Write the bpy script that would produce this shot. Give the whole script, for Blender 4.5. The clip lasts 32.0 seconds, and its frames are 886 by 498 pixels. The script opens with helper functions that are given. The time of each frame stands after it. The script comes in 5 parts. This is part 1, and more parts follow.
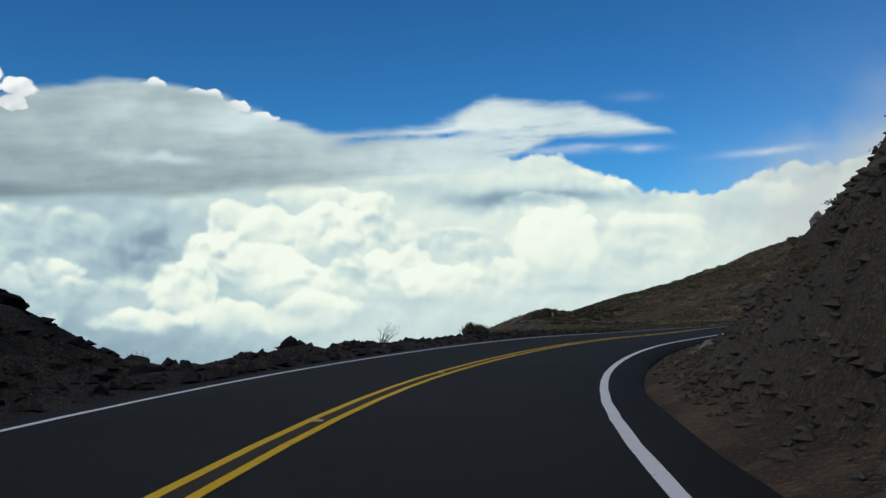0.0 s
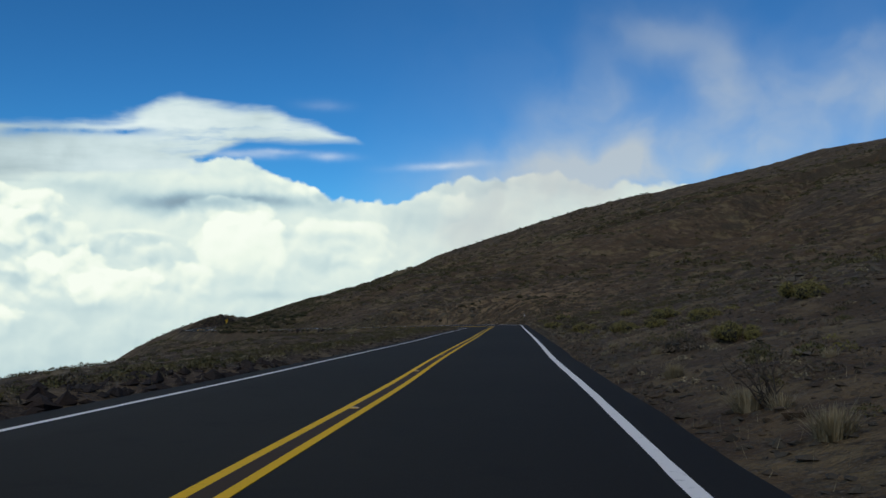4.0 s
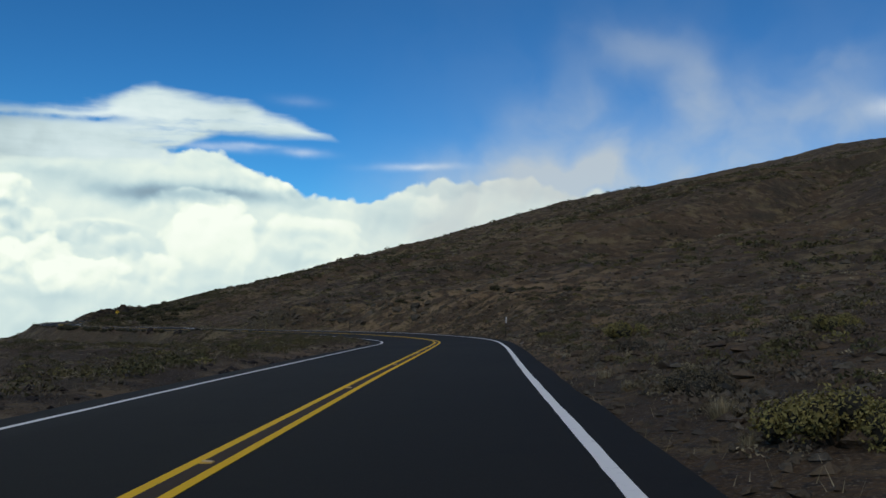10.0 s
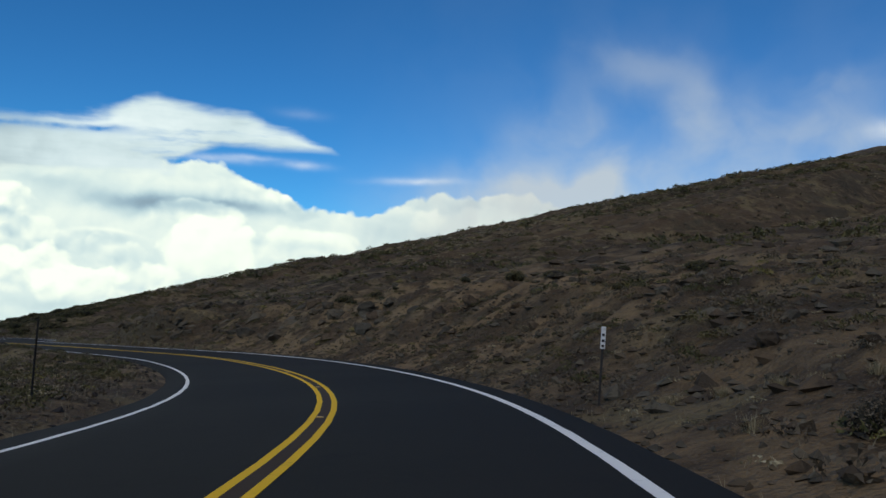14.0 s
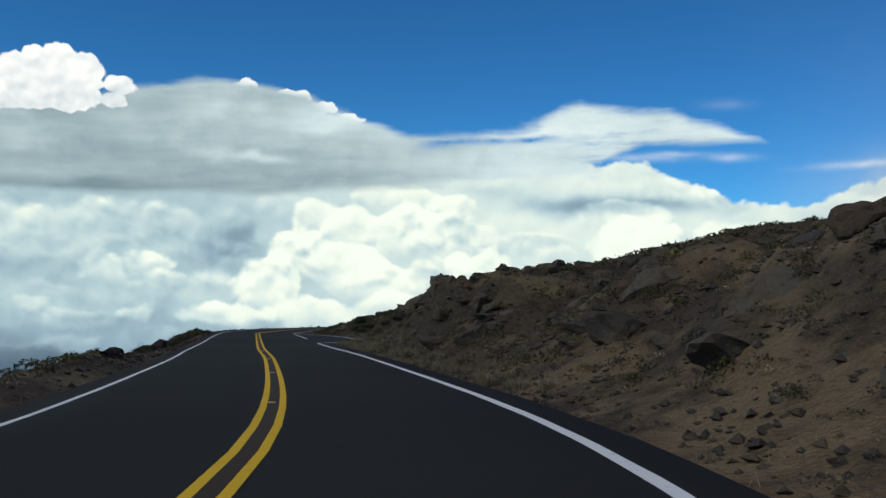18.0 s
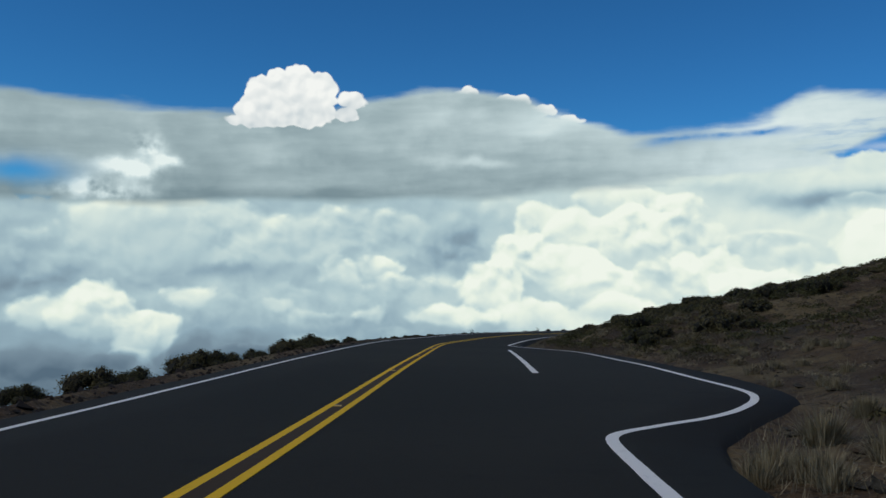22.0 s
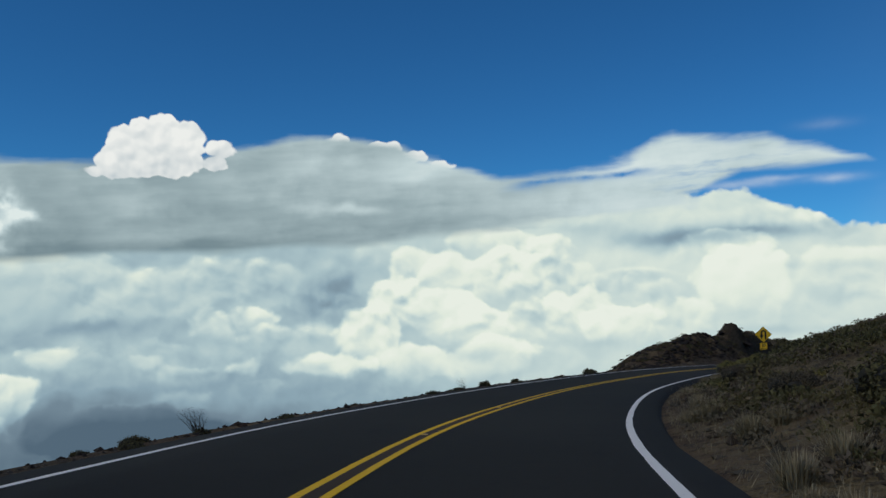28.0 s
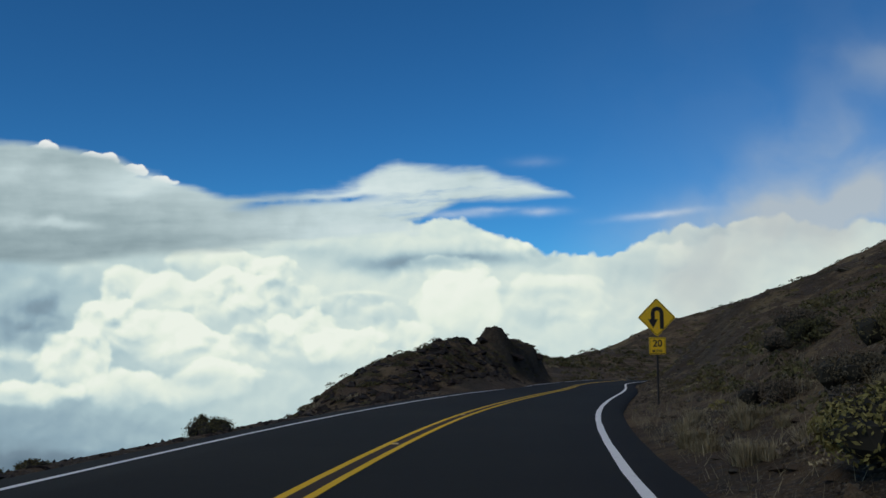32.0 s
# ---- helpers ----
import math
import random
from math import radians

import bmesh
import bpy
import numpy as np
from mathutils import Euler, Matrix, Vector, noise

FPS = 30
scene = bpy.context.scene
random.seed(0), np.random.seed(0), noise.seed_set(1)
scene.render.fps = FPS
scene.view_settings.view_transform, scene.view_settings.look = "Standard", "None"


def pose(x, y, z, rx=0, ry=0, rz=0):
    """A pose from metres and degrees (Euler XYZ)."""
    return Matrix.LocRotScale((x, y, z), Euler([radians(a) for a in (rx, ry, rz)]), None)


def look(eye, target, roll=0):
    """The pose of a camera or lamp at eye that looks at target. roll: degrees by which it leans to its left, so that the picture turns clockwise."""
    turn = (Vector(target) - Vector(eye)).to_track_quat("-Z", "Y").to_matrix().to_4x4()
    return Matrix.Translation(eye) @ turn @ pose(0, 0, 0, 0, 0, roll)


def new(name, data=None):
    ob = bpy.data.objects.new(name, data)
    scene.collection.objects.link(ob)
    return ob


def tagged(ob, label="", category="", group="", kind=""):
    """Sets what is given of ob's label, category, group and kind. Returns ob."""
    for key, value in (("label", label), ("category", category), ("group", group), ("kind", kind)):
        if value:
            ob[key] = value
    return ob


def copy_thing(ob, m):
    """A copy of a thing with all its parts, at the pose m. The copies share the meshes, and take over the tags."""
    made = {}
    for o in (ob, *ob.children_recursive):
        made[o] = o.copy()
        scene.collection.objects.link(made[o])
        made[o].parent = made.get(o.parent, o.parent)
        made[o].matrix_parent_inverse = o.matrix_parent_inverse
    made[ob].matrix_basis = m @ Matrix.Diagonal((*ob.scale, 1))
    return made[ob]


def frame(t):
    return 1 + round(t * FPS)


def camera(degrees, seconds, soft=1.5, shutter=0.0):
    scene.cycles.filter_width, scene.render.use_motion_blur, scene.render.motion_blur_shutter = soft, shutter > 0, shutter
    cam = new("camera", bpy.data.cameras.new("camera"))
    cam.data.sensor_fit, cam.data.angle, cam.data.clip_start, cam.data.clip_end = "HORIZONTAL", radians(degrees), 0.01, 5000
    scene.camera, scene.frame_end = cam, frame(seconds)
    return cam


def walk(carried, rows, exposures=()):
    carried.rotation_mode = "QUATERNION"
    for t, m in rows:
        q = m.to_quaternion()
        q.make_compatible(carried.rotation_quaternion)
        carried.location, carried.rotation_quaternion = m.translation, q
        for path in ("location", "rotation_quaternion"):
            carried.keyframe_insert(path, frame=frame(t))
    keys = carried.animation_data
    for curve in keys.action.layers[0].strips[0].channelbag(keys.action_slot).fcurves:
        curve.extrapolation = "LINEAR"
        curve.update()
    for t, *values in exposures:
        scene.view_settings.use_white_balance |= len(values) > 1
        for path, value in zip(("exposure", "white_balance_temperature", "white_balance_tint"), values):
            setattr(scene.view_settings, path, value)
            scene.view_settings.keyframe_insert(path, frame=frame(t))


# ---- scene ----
cam = camera(54.59, 32.0)

# ---- the camera's way, carried in a car along the road ----
ROWS = [
    (0, 2.003, 0.449, 1.165, 90.657, -0.541, 0.579),
    (0.5, 2.184, 5.174, 0.873, 90.474, -0.558, -1.340),
    (1, 2.574, 9.796, 0.578, 90.528, -0.831, -4.003),
    (1.5, 3.225, 14.224, 0.292, 90.706, -0.724, -7.065),
    (2, 4.129, 18.539, 0.015, 90.871, -0.654, -10.179),
    (2.5, 5.241, 22.793, -0.252, 91.205, -0.524, -13.033),
    (3, 6.522, 26.979, -0.503, 91.252, -0.839, -15.279),
    (3.5, 7.958, 31.106, -0.741, 91.366, -1.162, -17.585),
    (4, 9.569, 35.200, -0.977, 91.358, -1.066, -20.078),
    (4.5, 11.397, 39.327, -1.221, 91.124, -1.032, -21.607),
    (5, 13.366, 43.524, -1.475, 91.041, -1.156, -22.656),
    (5.5, 15.378, 47.789, -1.729, 91.094, -1.426, -23.244),
    (6, 17.369, 52.106, -1.974, 91.199, -1.732, -23.488),
    (6.5, 19.343, 56.399, -2.207, 91.270, -1.963, -23.509),
    (7, 21.341, 60.670, -2.435, 91.293, -2.108, -23.323),
    (7.5, 23.330, 64.930, -2.666, 91.607, -1.926, -23.365),
    (8, 25.332, 69.234, -2.909, 91.478, -1.929, -23.379),
    (8.5, 27.389, 73.654, -3.163, 90.996, -2.209, -23.199),
    (9, 29.447, 78.122, -3.420, 91.203, -2.758, -22.842),
    (9.5, 31.458, 82.582, -3.673, 91.502, -2.927, -22.377),
    (10, 33.445, 87.058, -3.924, 91.536, -3.237, -22.024),
    (10.5, 35.428, 91.543, -4.178, 91.213, -3.134, -21.864),
    (11, 37.429, 96.070, -4.439, 91.341, -3.063, -21.841),
    (11.5, 39.465, 100.675, -4.707, 91.973, -3.200, -21.821),
    (12, 41.512, 105.278, -4.976, 91.895, -3.294, -21.644),
    (12.5, 43.537, 109.858, -5.245, 91.708, -3.454, -21.542),
    (13, 45.547, 114.414, -5.513, 91.773, -3.871, -21.805),
    (13.5, 47.559, 118.900, -5.784, 92.206, -4.177, -22.397),
    (14, 49.558, 123.318, -6.063, 92.538, -4.173, -22.162),
    (14.5, 51.527, 127.719, -6.352, 92.755, -3.891, -21.083),
    (15, 53.366, 132.199, -6.651, 92.817, -3.559, -18.990),
    (15.5, 54.940, 136.815, -6.961, 92.685, -3.403, -15.715),
    (16, 56.098, 141.593, -7.282, 92.345, -3.457, -11.238),
    (16.5, 56.820, 146.442, -7.614, 91.339, -2.371, -6.469),
    (17, 57.176, 151.326, -7.954, 91.269, -2.508, -2.603),
    (17.5, 57.255, 156.252, -8.301, 90.884, -1.901, 1.651),
    (18, 57.043, 161.173, -8.661, 90.776, -2.490, 5.899),
    (18.5, 56.456, 166.072, -9.039, 90.811, -1.960, 9.714),
    (19, 55.479, 170.952, -9.426, 90.970, -1.832, 13.184),
    (19.5, 54.318, 175.739, -9.811, 90.732, -1.683, 16.447),
    (20, 53.041, 180.480, -10.195, 90.430, -1.511, 18.769),
    (20.5, 51.547, 185.187, -10.582, 90.547, -1.597, 19.952),
    (21, 49.978, 189.913, -10.971, 90.719, -1.684, 20.535),
    (21.5, 48.410, 194.637, -11.363, 90.567, -1.866, 20.687),
    (22, 46.873, 199.333, -11.762, 90.389, -1.643, 20.650),
    (22.5, 45.334, 204.059, -12.163, 90.222, -0.727, 20.555),
    (23, 43.777, 208.807, -12.548, 90.057, -0.319, 20.473),
    (23.5, 42.223, 213.585, -12.915, 90.274, -0.156, 20.420),
    (24, 40.686, 218.350, -13.275, 90.696, 0.138, 20.550),
    (24.5, 39.218, 223.056, -13.643, 91.306, 0.449, 20.788),
    (25, 37.788, 227.717, -14.024, 91.981, 0.726, 20.891),
    (25.5, 36.367, 232.323, -14.411, 92.660, 0.950, 20.815),
    (26, 34.986, 236.881, -14.790, 93.150, 1.111, 20.333),
    (26.5, 33.791, 241.397, -15.158, 93.256, 1.200, 19.216),
    (27, 32.780, 246.082, -15.516, 92.916, 1.197, 17.421),
    (27.5, 31.708, 250.893, -15.871, 93.114, 0.823, 14.997),
    (28, 30.760, 255.670, -16.216, 93.530, 0.575, 12.421),
    (28.5, 30.140, 260.474, -16.550, 94.117, 0.218, 9.796),
    (29, 29.682, 265.271, -16.876, 94.514, 0.512, 7.545),
    (29.5, 29.366, 269.969, -17.196, 94.412, 0.357, 5.407),
    (30, 29.316, 274.663, -17.511, 94.168, 0.461, 3.129),
    (30.5, 29.483, 279.376, -17.821, 94.590, 0.004, 0.602),
    (31, 29.793, 284.063, -18.125, 94.759, 0.520, -1.712),
    (31.5, 30.257, 288.734, -18.422, 95.149, -0.428, -3.981),
    (32, 30.916, 293.361, -18.701, 94.899, 0.417, -5.750),
]

walk(cam, [(t, pose(x, y, z, rx, ry, rz)) for t, x, y, z, rx, ry, rz in ROWS],
     exposures=[(0.0, 0.0), (4.0, 0.06), (9.0, 0.06), (13.0, 0.17), (17.0, 0.1), (19.5, 0.05), (21.0, -0.05), (24.0, -0.06), (27.0, -0.16), (32.0, -0.1)])

# ---- sky, clouds and sun ----
SUN_EL, SUN_AZ = 40.0, 132.0   # degrees above the horizon, and to the left of +y

world = bpy.data.worlds.new("sky")
scene.world = world
world.use_nodes = True
wt = world.node_tree
wt.nodes.clear()


class Val:
    """A socket of a shader tree that can be reckoned with."""

    def __init__(self, tree, out):
        self.tree, self.out = tree, out

    def do(self, op, *others, clamp=False):
        n = self.tree.nodes.new("ShaderNodeMath")
        n.operation, n.use_clamp = op, clamp
        for k, o in enumerate((self, *others)):
            if isinstance(o, Val):
                self.tree.links.new(o.out, n.inputs[k])
            else:
                n.inputs[k].default_value = o
        return Val(self.tree, n.outputs[0])

    def __add__(self, o):
        return self.do("ADD", o)

    def __radd__(self, o):
        return self.do("ADD", o)

    def __sub__(self, o):
        return self.do("SUBTRACT", o)

    def __mul__(self, o):
        return self.do("MULTIPLY", o)

    def __rmul__(self, o):
        return self.do("MULTIPLY", o)

    def ramp(self, lo, hi):
        """0 below lo, 1 above hi, smooth between."""
        n = self.tree.nodes.new("ShaderNodeMapRange")
        n.interpolation_type = "SMOOTHSTEP"
        self.tree.links.new(self.out, n.inputs[0])
        for k, v in ((1, lo), (2, hi), (3, 0.0), (4, 1.0)):
            n.inputs[k].default_value = v
        return Val(self.tree, n.outputs[0])

    def curve(self, *pairs):
        """A smooth function through pairs of (x, value)."""
        lo, hi = pairs[0][0], pairs[-1][0]
        vals = [p[1] for p in pairs]
        v0, v1 = min(vals), max(vals) + 1e-6
        n = self.tree.nodes.new("ShaderNodeMapRange")
        self.tree.links.new(self.out, n.inputs[0])
        n.inputs[1].default_value, n.inputs[2].default_value = lo, hi
        r = self.tree.nodes.new("ShaderNodeValToRGB")
        self.tree.links.new(n.outputs[0], r.inputs[0])
        r.color_ramp.interpolation = "EASE"
        el = r.color_ramp.elements
        while len(el) < len(pairs):
            el.new(0.5)
        for e, (x, v) in zip(el, pairs):
            e.position = (x - lo) / (hi - lo)
        for e, (x, v) in zip(el, pairs):
            e.color = (1, 1, 1, (v - v0) / (v1 - v0))
        return Val(self.tree, r.outputs["Alpha"]) * (v1 - v0) + v0


def joined(tree, a, b, c=0.0):
    n = tree.nodes.new("ShaderNodeCombineXYZ")
    for k, o in enumerate((a, b, c)):
        if isinstance(o, Val):
            tree.links.new(o.out, n.inputs[k])
        else:
            n.inputs[k].default_value = o
    return Val(tree, n.outputs[0])


def noise_at(tree, vec, scale=1.0, detail=4.0, rough=0.5):
    n = tree.nodes.new("ShaderNodeTexNoise")
    n.inputs["Scale"].default_value, n.inputs["Detail"].default_value, n.inputs["Roughness"].default_value = scale, detail, rough
    if vec is not None:
        tree.links.new(vec.out, n.inputs["Vector"])
    return Val(tree, n.outputs[0])


def cells_at(tree, vec, scale=1.0, soft=0.6):
    n = tree.nodes.new("ShaderNodeTexVoronoi")
    n.feature, n.voronoi_dimensions = "SMOOTH_F1", "2D"
    n.inputs["Scale"].default_value, n.inputs["Smoothness"].default_value = scale, soft
    tree.links.new(vec.out, n.inputs["Vector"])
    return Val(tree, n.outputs["Distance"])


def mixed(tree, fac, a, b):
    n = tree.nodes.new("ShaderNodeMix")
    n.data_type = "RGBA"
    for k, o in ((0, fac), (6, a), (7, b)):
        if isinstance(o, Val):
            tree.links.new(o.out, n.inputs[k])
        elif k == 0:
            n.inputs[0].default_value = o
        else:
            n.inputs[k].default_value = (*o, 1)
    return Val(tree, n.outputs[2])


coord = wt.nodes.new("ShaderNodeTexCoord")
parts = wt.nodes.new("ShaderNodeSeparateXYZ")
wt.links.new(coord.outputs["Generated"], parts.inputs[0])
dx, dy, dz = (Val(wt, o) for o in parts.outputs)
azim = dx.do("ARCTAN2", dy) * -57.2958          # degrees to the left of +y
elev = dz.do("ARCSINE") * 57.2958                # degrees above the level

# billows: outlines are bent by noise and swollen by rounded cells
place = joined(wt, azim, elev)
w1 = noise_at(wt, place, 0.16, 2.0) - 0.5
w2 = noise_at(wt, joined(wt, azim, elev, 7.3), 0.16, 2.0) - 0.5
w3 = noise_at(wt, joined(wt, azim, elev, 3.1), 0.7, 3.0, 0.5) - 0.5
w4 = noise_at(wt, joined(wt, azim, elev, 11.9), 0.7, 3.0, 0.5) - 0.5
a1 = azim + w1 * 1.8 + w3 * 0.75
e1 = elev + w2 * 1.4 + w4 * 0.65


def puffs(a, e):
    """The bulge of the heads of a heap cloud: rounded cells at three sizes."""
    p = joined(wt, a, e * 1.2)
    big, mid, small = cells_at(wt, p, 0.3, 0.5), cells_at(wt, p, 0.72, 0.45), cells_at(wt, p, 1.7, 0.4)
    return (big * 1.0 + mid * 0.52 + small * 0.16) * -1.0


a2, e4 = azim + w1 * 1.8 + w3 * 0.9, elev + w2 * 1.4 + w4 * 0.8
bulge = puffs(a2, e4) + 0.85
relief = bulge - 0.85 - puffs(a2 + 0.3, e4 + 0.5)       # lit from above and the left
fine = noise_at(wt, joined(wt, a1, e1 * 1.3, 2.0), 0.42, 4.0, 0.5) - 0.5
patch = noise_at(wt, joined(wt, azim, elev * 1.5, 20.0), 0.14, 2.0).ramp(0.36, 0.66)   # where the heads are well rounded


# heap clouds, head before head: azimuth, elevation, half width, half height, tone
FAR = ((37.1, 0.7, 9.1, 2.8, 0.70), (41.8, 1.9, 4.3, 1.4, 0.80), (27.4, 0.8, 5.7, 2.6, 0.68), (46.1, 0.2, 1.1, 0.8, 0.62),
       (47.2, -2.1, 3.4, 2.3, 0.44), (44.3, -0.0, 1.1, 0.8, 0.64), (45.0, -1.8, 3.4, 1.7, 0.47), (34.8, -1.4, 2.6, 1.1, 0.52),
       (38.8, -2.2, 2.6, 0.8, 0.50), (23.6, 1.6, 2.3, 1.7, 0.66), (19.9, 0.5, 2.3, 2.8, 0.50), (21.4, -2.9, 2.3, 2.1, 0.60),
       (16.7, 3.0, 1.9, 1.1, 0.72), (18.4, 1.8, 1.3, 0.9, 0.62))
LOW = ((27.4, -1.4, 1.5, 1.4, 0.80), (25.1, -1.1, 1.7, 1.2, 0.76), (23.6, -2.2, 2.3, 0.8, 0.80), (30.3, -2.9, 2.6, 0.9, 0.66),
       (45.9, -4.2, 2.1, 1.3, 0.80), (42.6, -4.2, 2.9, 2.2, 0.87), (37.1, -3.3, 2.2, 1.0, 0.84), (34.6, -3.9, 2.1, 0.8, 0.62),
       (39.8, -5.4, 2.3, 1.8, 0.79), (31.4, -3.8, 1.5, 0.7, 0.76), (29.4, -4.6, 1.9, 0.8, 0.64), (27.4, -4.5, 1.9, 0.7, 0.58),
       (25.5, -4.4, 1.9, 0.8, 0.76), (21.2, -4.4, 2.3, 0.8, 0.84), (40.6, -7.2, 2.3, 0.9, 0.62), (23.6, -5.4, 2.3, 0.6, 0.55))
DARK = ((45.9, -7.2, 3.2, 1.5, 0.30), (42.1, -7.3, 2.3, 1.0, 0.30), (36.5, -7.2, 2.1, 2.1, 0.26), (33.2, -5.8, 3.0, 1.1, 0.38),
        (28.8, -6.1, 3.0, 0.8, 0.50), (31.0, -8.8, 7.0, 2.8, 0.05),
        (19.5, -8.6, 6.0, 1.5, 0.32))
MAIN = ((5.9, 2.9, 3.4, 1.7, 0.86), (8.0, 3.8, 2.8, 1.2, 0.89), (10.0, 4.1, 1.8, 1.1, 0.92), (13.9, 2.1, 2.2, 1.8, 0.90),
        (11.8, 1.4, 2.5, 2.3, 0.93), (3.8, 1.4, 2.6, 1.3, 0.84), (8.4, 1.4, 3.4, 2.1, 0.93), (15.0, -0.3, 2.7, 2.3, 0.94),
        (6.9, -1.4, 2.3, 1.7, 0.86), (12.4, -1.0, 3.0, 2.3, 0.95), (17.2, -2.4, 2.8, 2.0, 0.94), (0.7, 1.1, 1.8, 1.2, 0.84),
        (10.2, -1.7, 2.6, 1.7, 0.92), (19.8, -4.1, 2.6, 1.0, 0.86))
FRONT = ((-1.4, 0.2, 1.8, 1.1, 0.79), (4.3, -0.8, 1.9, 1.7, 0.98), (2.6, -0.4, 2.1, 1.5, 0.99), (1.4, -1.5, 2.6, 1.6, 0.97),
         (-0.1, -1.3, 1.7, 1.1, 0.93), (14.6, -3.8, 4.2, 1.5, 0.90), (9.4, -3.9, 4.2, 1.5, 0.88))
RIGHT = ((-10.5, 5.9, 1.3, 1.1, 0.88), (-8.3, 5.1, 2.6, 1.3, 0.82), (-12.4, 4.6, 2.1, 1.2, 0.80), (-15.2, 4.6, 1.3, 0.9, 0.86),
         (-5.7, 3.2, 3.4, 1.5, 0.90), (-18.9, 5.5, 2.1, 1.3, 0.78), (-21.2, 5.6, 2.3, 1.2, 0.76), (-18.7, 3.7, 3.0, 1.7, 0.78),
         (-26.2, 6.5, 1.7, 0.8, 0.90), (-28.6, 5.8, 2.6, 1.3, 0.80), (-23.7, 5.8, 2.3, 1.0, 0.76), (-20.7, 4.0, 1.4, 1.2, 0.86),
         (-0.4, 0.9, 1.3, 1.1, 0.84), (-6.9, 1.2, 3.6, 2.3, 0.98), (-3.1, -0.9, 2.6, 1.4, 0.90), (-12.8, 1.4, 4.2, 2.3, 0.86),
         (-2.0, -2.3, 1.9, 0.7, 0.84))
tone = elev.curve((-90, 0.3), (-14, 0.36), (-9, 0.42), (-6, 0.52), (-2, 0.62), (4, 0.66), (90, 0.7)) + azim.ramp(16.0, 6.0) * 0.16
swell = bulge * 1.5 - 0.35 + w3 * 0.5
lift = relief * (patch * 0.4 + 0.16) + fine * 0.06 + w1 * 0.2 - 0.05
tone = tone + fine * 0.12 + relief * 0.1 - azim.ramp(14.0, 24.0) * 0.09


def spots(start, *patches):
    """Adds soft round patches (azimuth, elevation, half width, half height, amount), each worked out after the last."""
    for a, e, ra, re, amp in patches:
        q = (start * 1e-7 + a1 - a) * (1 / ra)
        r = (start * 1e-7 + e1 - e) * (1 / re)
        start = start + (q * q + r * r).do("MULTIPLY", -1.0).do("EXPONENT") * amp
    return start


def head_group():
    """One head of a heap cloud: a bent oval with a lit rim, whose foot melts away, laid over the tone behind it."""
    g = bpy.data.node_groups.new("cloud_head", "ShaderNodeTree")
    names = ("az", "el", "swell", "lift", "behind", "az_mid", "el_mid", "az_scale", "el_scale", "tone", "swelling", "crisp", "foot")
    for n in names:
        g.interface.new_socket(n, in_out="INPUT", socket_type="NodeSocketFloat")
    g.interface.new_socket("tone", in_out="OUTPUT", socket_type="NodeSocketFloat")
    gi, go = g.nodes.new("NodeGroupInput"), g.nodes.new("NodeGroupOutput")
    az, el, swell_, lift_, behind, am, em, ka, ke, v, k, crisp, foot = (Val(g, o) for o in gi.outputs[:13])
    q, r = (behind * 1e-7 + az - am) * ka, (behind * 1e-7 + el - em) * ke      # a trace of what is behind keeps the order
    inside = (q * q + r * r).do("SQRT") * -1.0 + 1.0 + swell_ * k
    cover = (inside * crisp).ramp(0.0, 1.0) * (r + foot).ramp(0.0, 1.2)
    rim = inside.ramp(0.9, 0.0) * r.ramp(-0.4, 0.8)
    out = behind + cover * (lift_ + r * 0.06 + rim * 0.1 + v - behind)
    g.links.new(out.out, go.inputs[0])
    return g


HEAD_GROUP = head_group()


def heads(tone, group, crisp, foot=1.15, deep=1.0):
    """Lays the heads of a group over what stands behind them."""
    up = lift * deep
    for a, e, ra, re, v in group:
        n = wt.nodes.new("ShaderNodeGroup")
        n.node_tree = HEAD_GROUP
        m = min(ra, re)
        for k, o in enumerate((a1, e1, swell, up, tone)):
            wt.links.new(o.out, n.inputs[k])
        for k, o in enumerate((a, e, 1 / ra, 1 / re, v, 0.48 / max(m, 1.0), m / crisp, foot)):
            n.inputs[5 + k].default_value = o
        tone = Val(wt, n.outputs[0])
    return tone


tone = heads(tone, FAR, 0.8, deep=0.55)
tone = heads(tone, MAIN, 0.42)
tone = heads(tone, RIGHT, 0.45, deep=0.8)
tone = spots(tone, (18.8, 1.6, 0.9, 2.0, -0.08), (25.5, 1.4, 3.0, 0.8, -0.07), (36.0, -1.6, 4.0, 0.5, -0.1))
tone = heads(tone, FRONT, 0.38)
broad = (((azim - 31.0) * 0.06).do("POWER", 2.0) + ((elev + w2 * 2.0 + 3.6) * 0.62).do("POWER", 2.0)).do("MULTIPLY", -1.0).do("EXPONENT")
tone = tone + broad * (w3 * 0.3 + 0.09)
tone = heads(tone, LOW, 0.45)
tone = heads(tone, DARK, 0.5, 2.2, 0.6)
# shaded folds, the lens-shaped cap and the grey bands between the heads
tone = spots(tone, (-3.0, 3.8, 4.4, 0.6, -0.4), (-8.0, 4.3, 3.6, 0.5, -0.3), (3.0, 4.6, 3.0, 0.5, -0.12), (-12.0, 2.0, 3.6, 0.4, -0.1), (-0.6, 1.5, 1.6, 0.35, -0.14), (2.6, -2.7, 1.6, 0.5, -0.12))
tone = spots(tone, (8.2, 0.2, 1.8, 0.5, -0.08), (10.2, -3.5, 2.0, 0.4, -0.1), (14.2, -4.4, 1.2, 0.4, -0.12), (6.4, -1.0, 0.9, 1.4, -0.08), (-9.0, -1.8, 3.0, 0.35, -0.1))
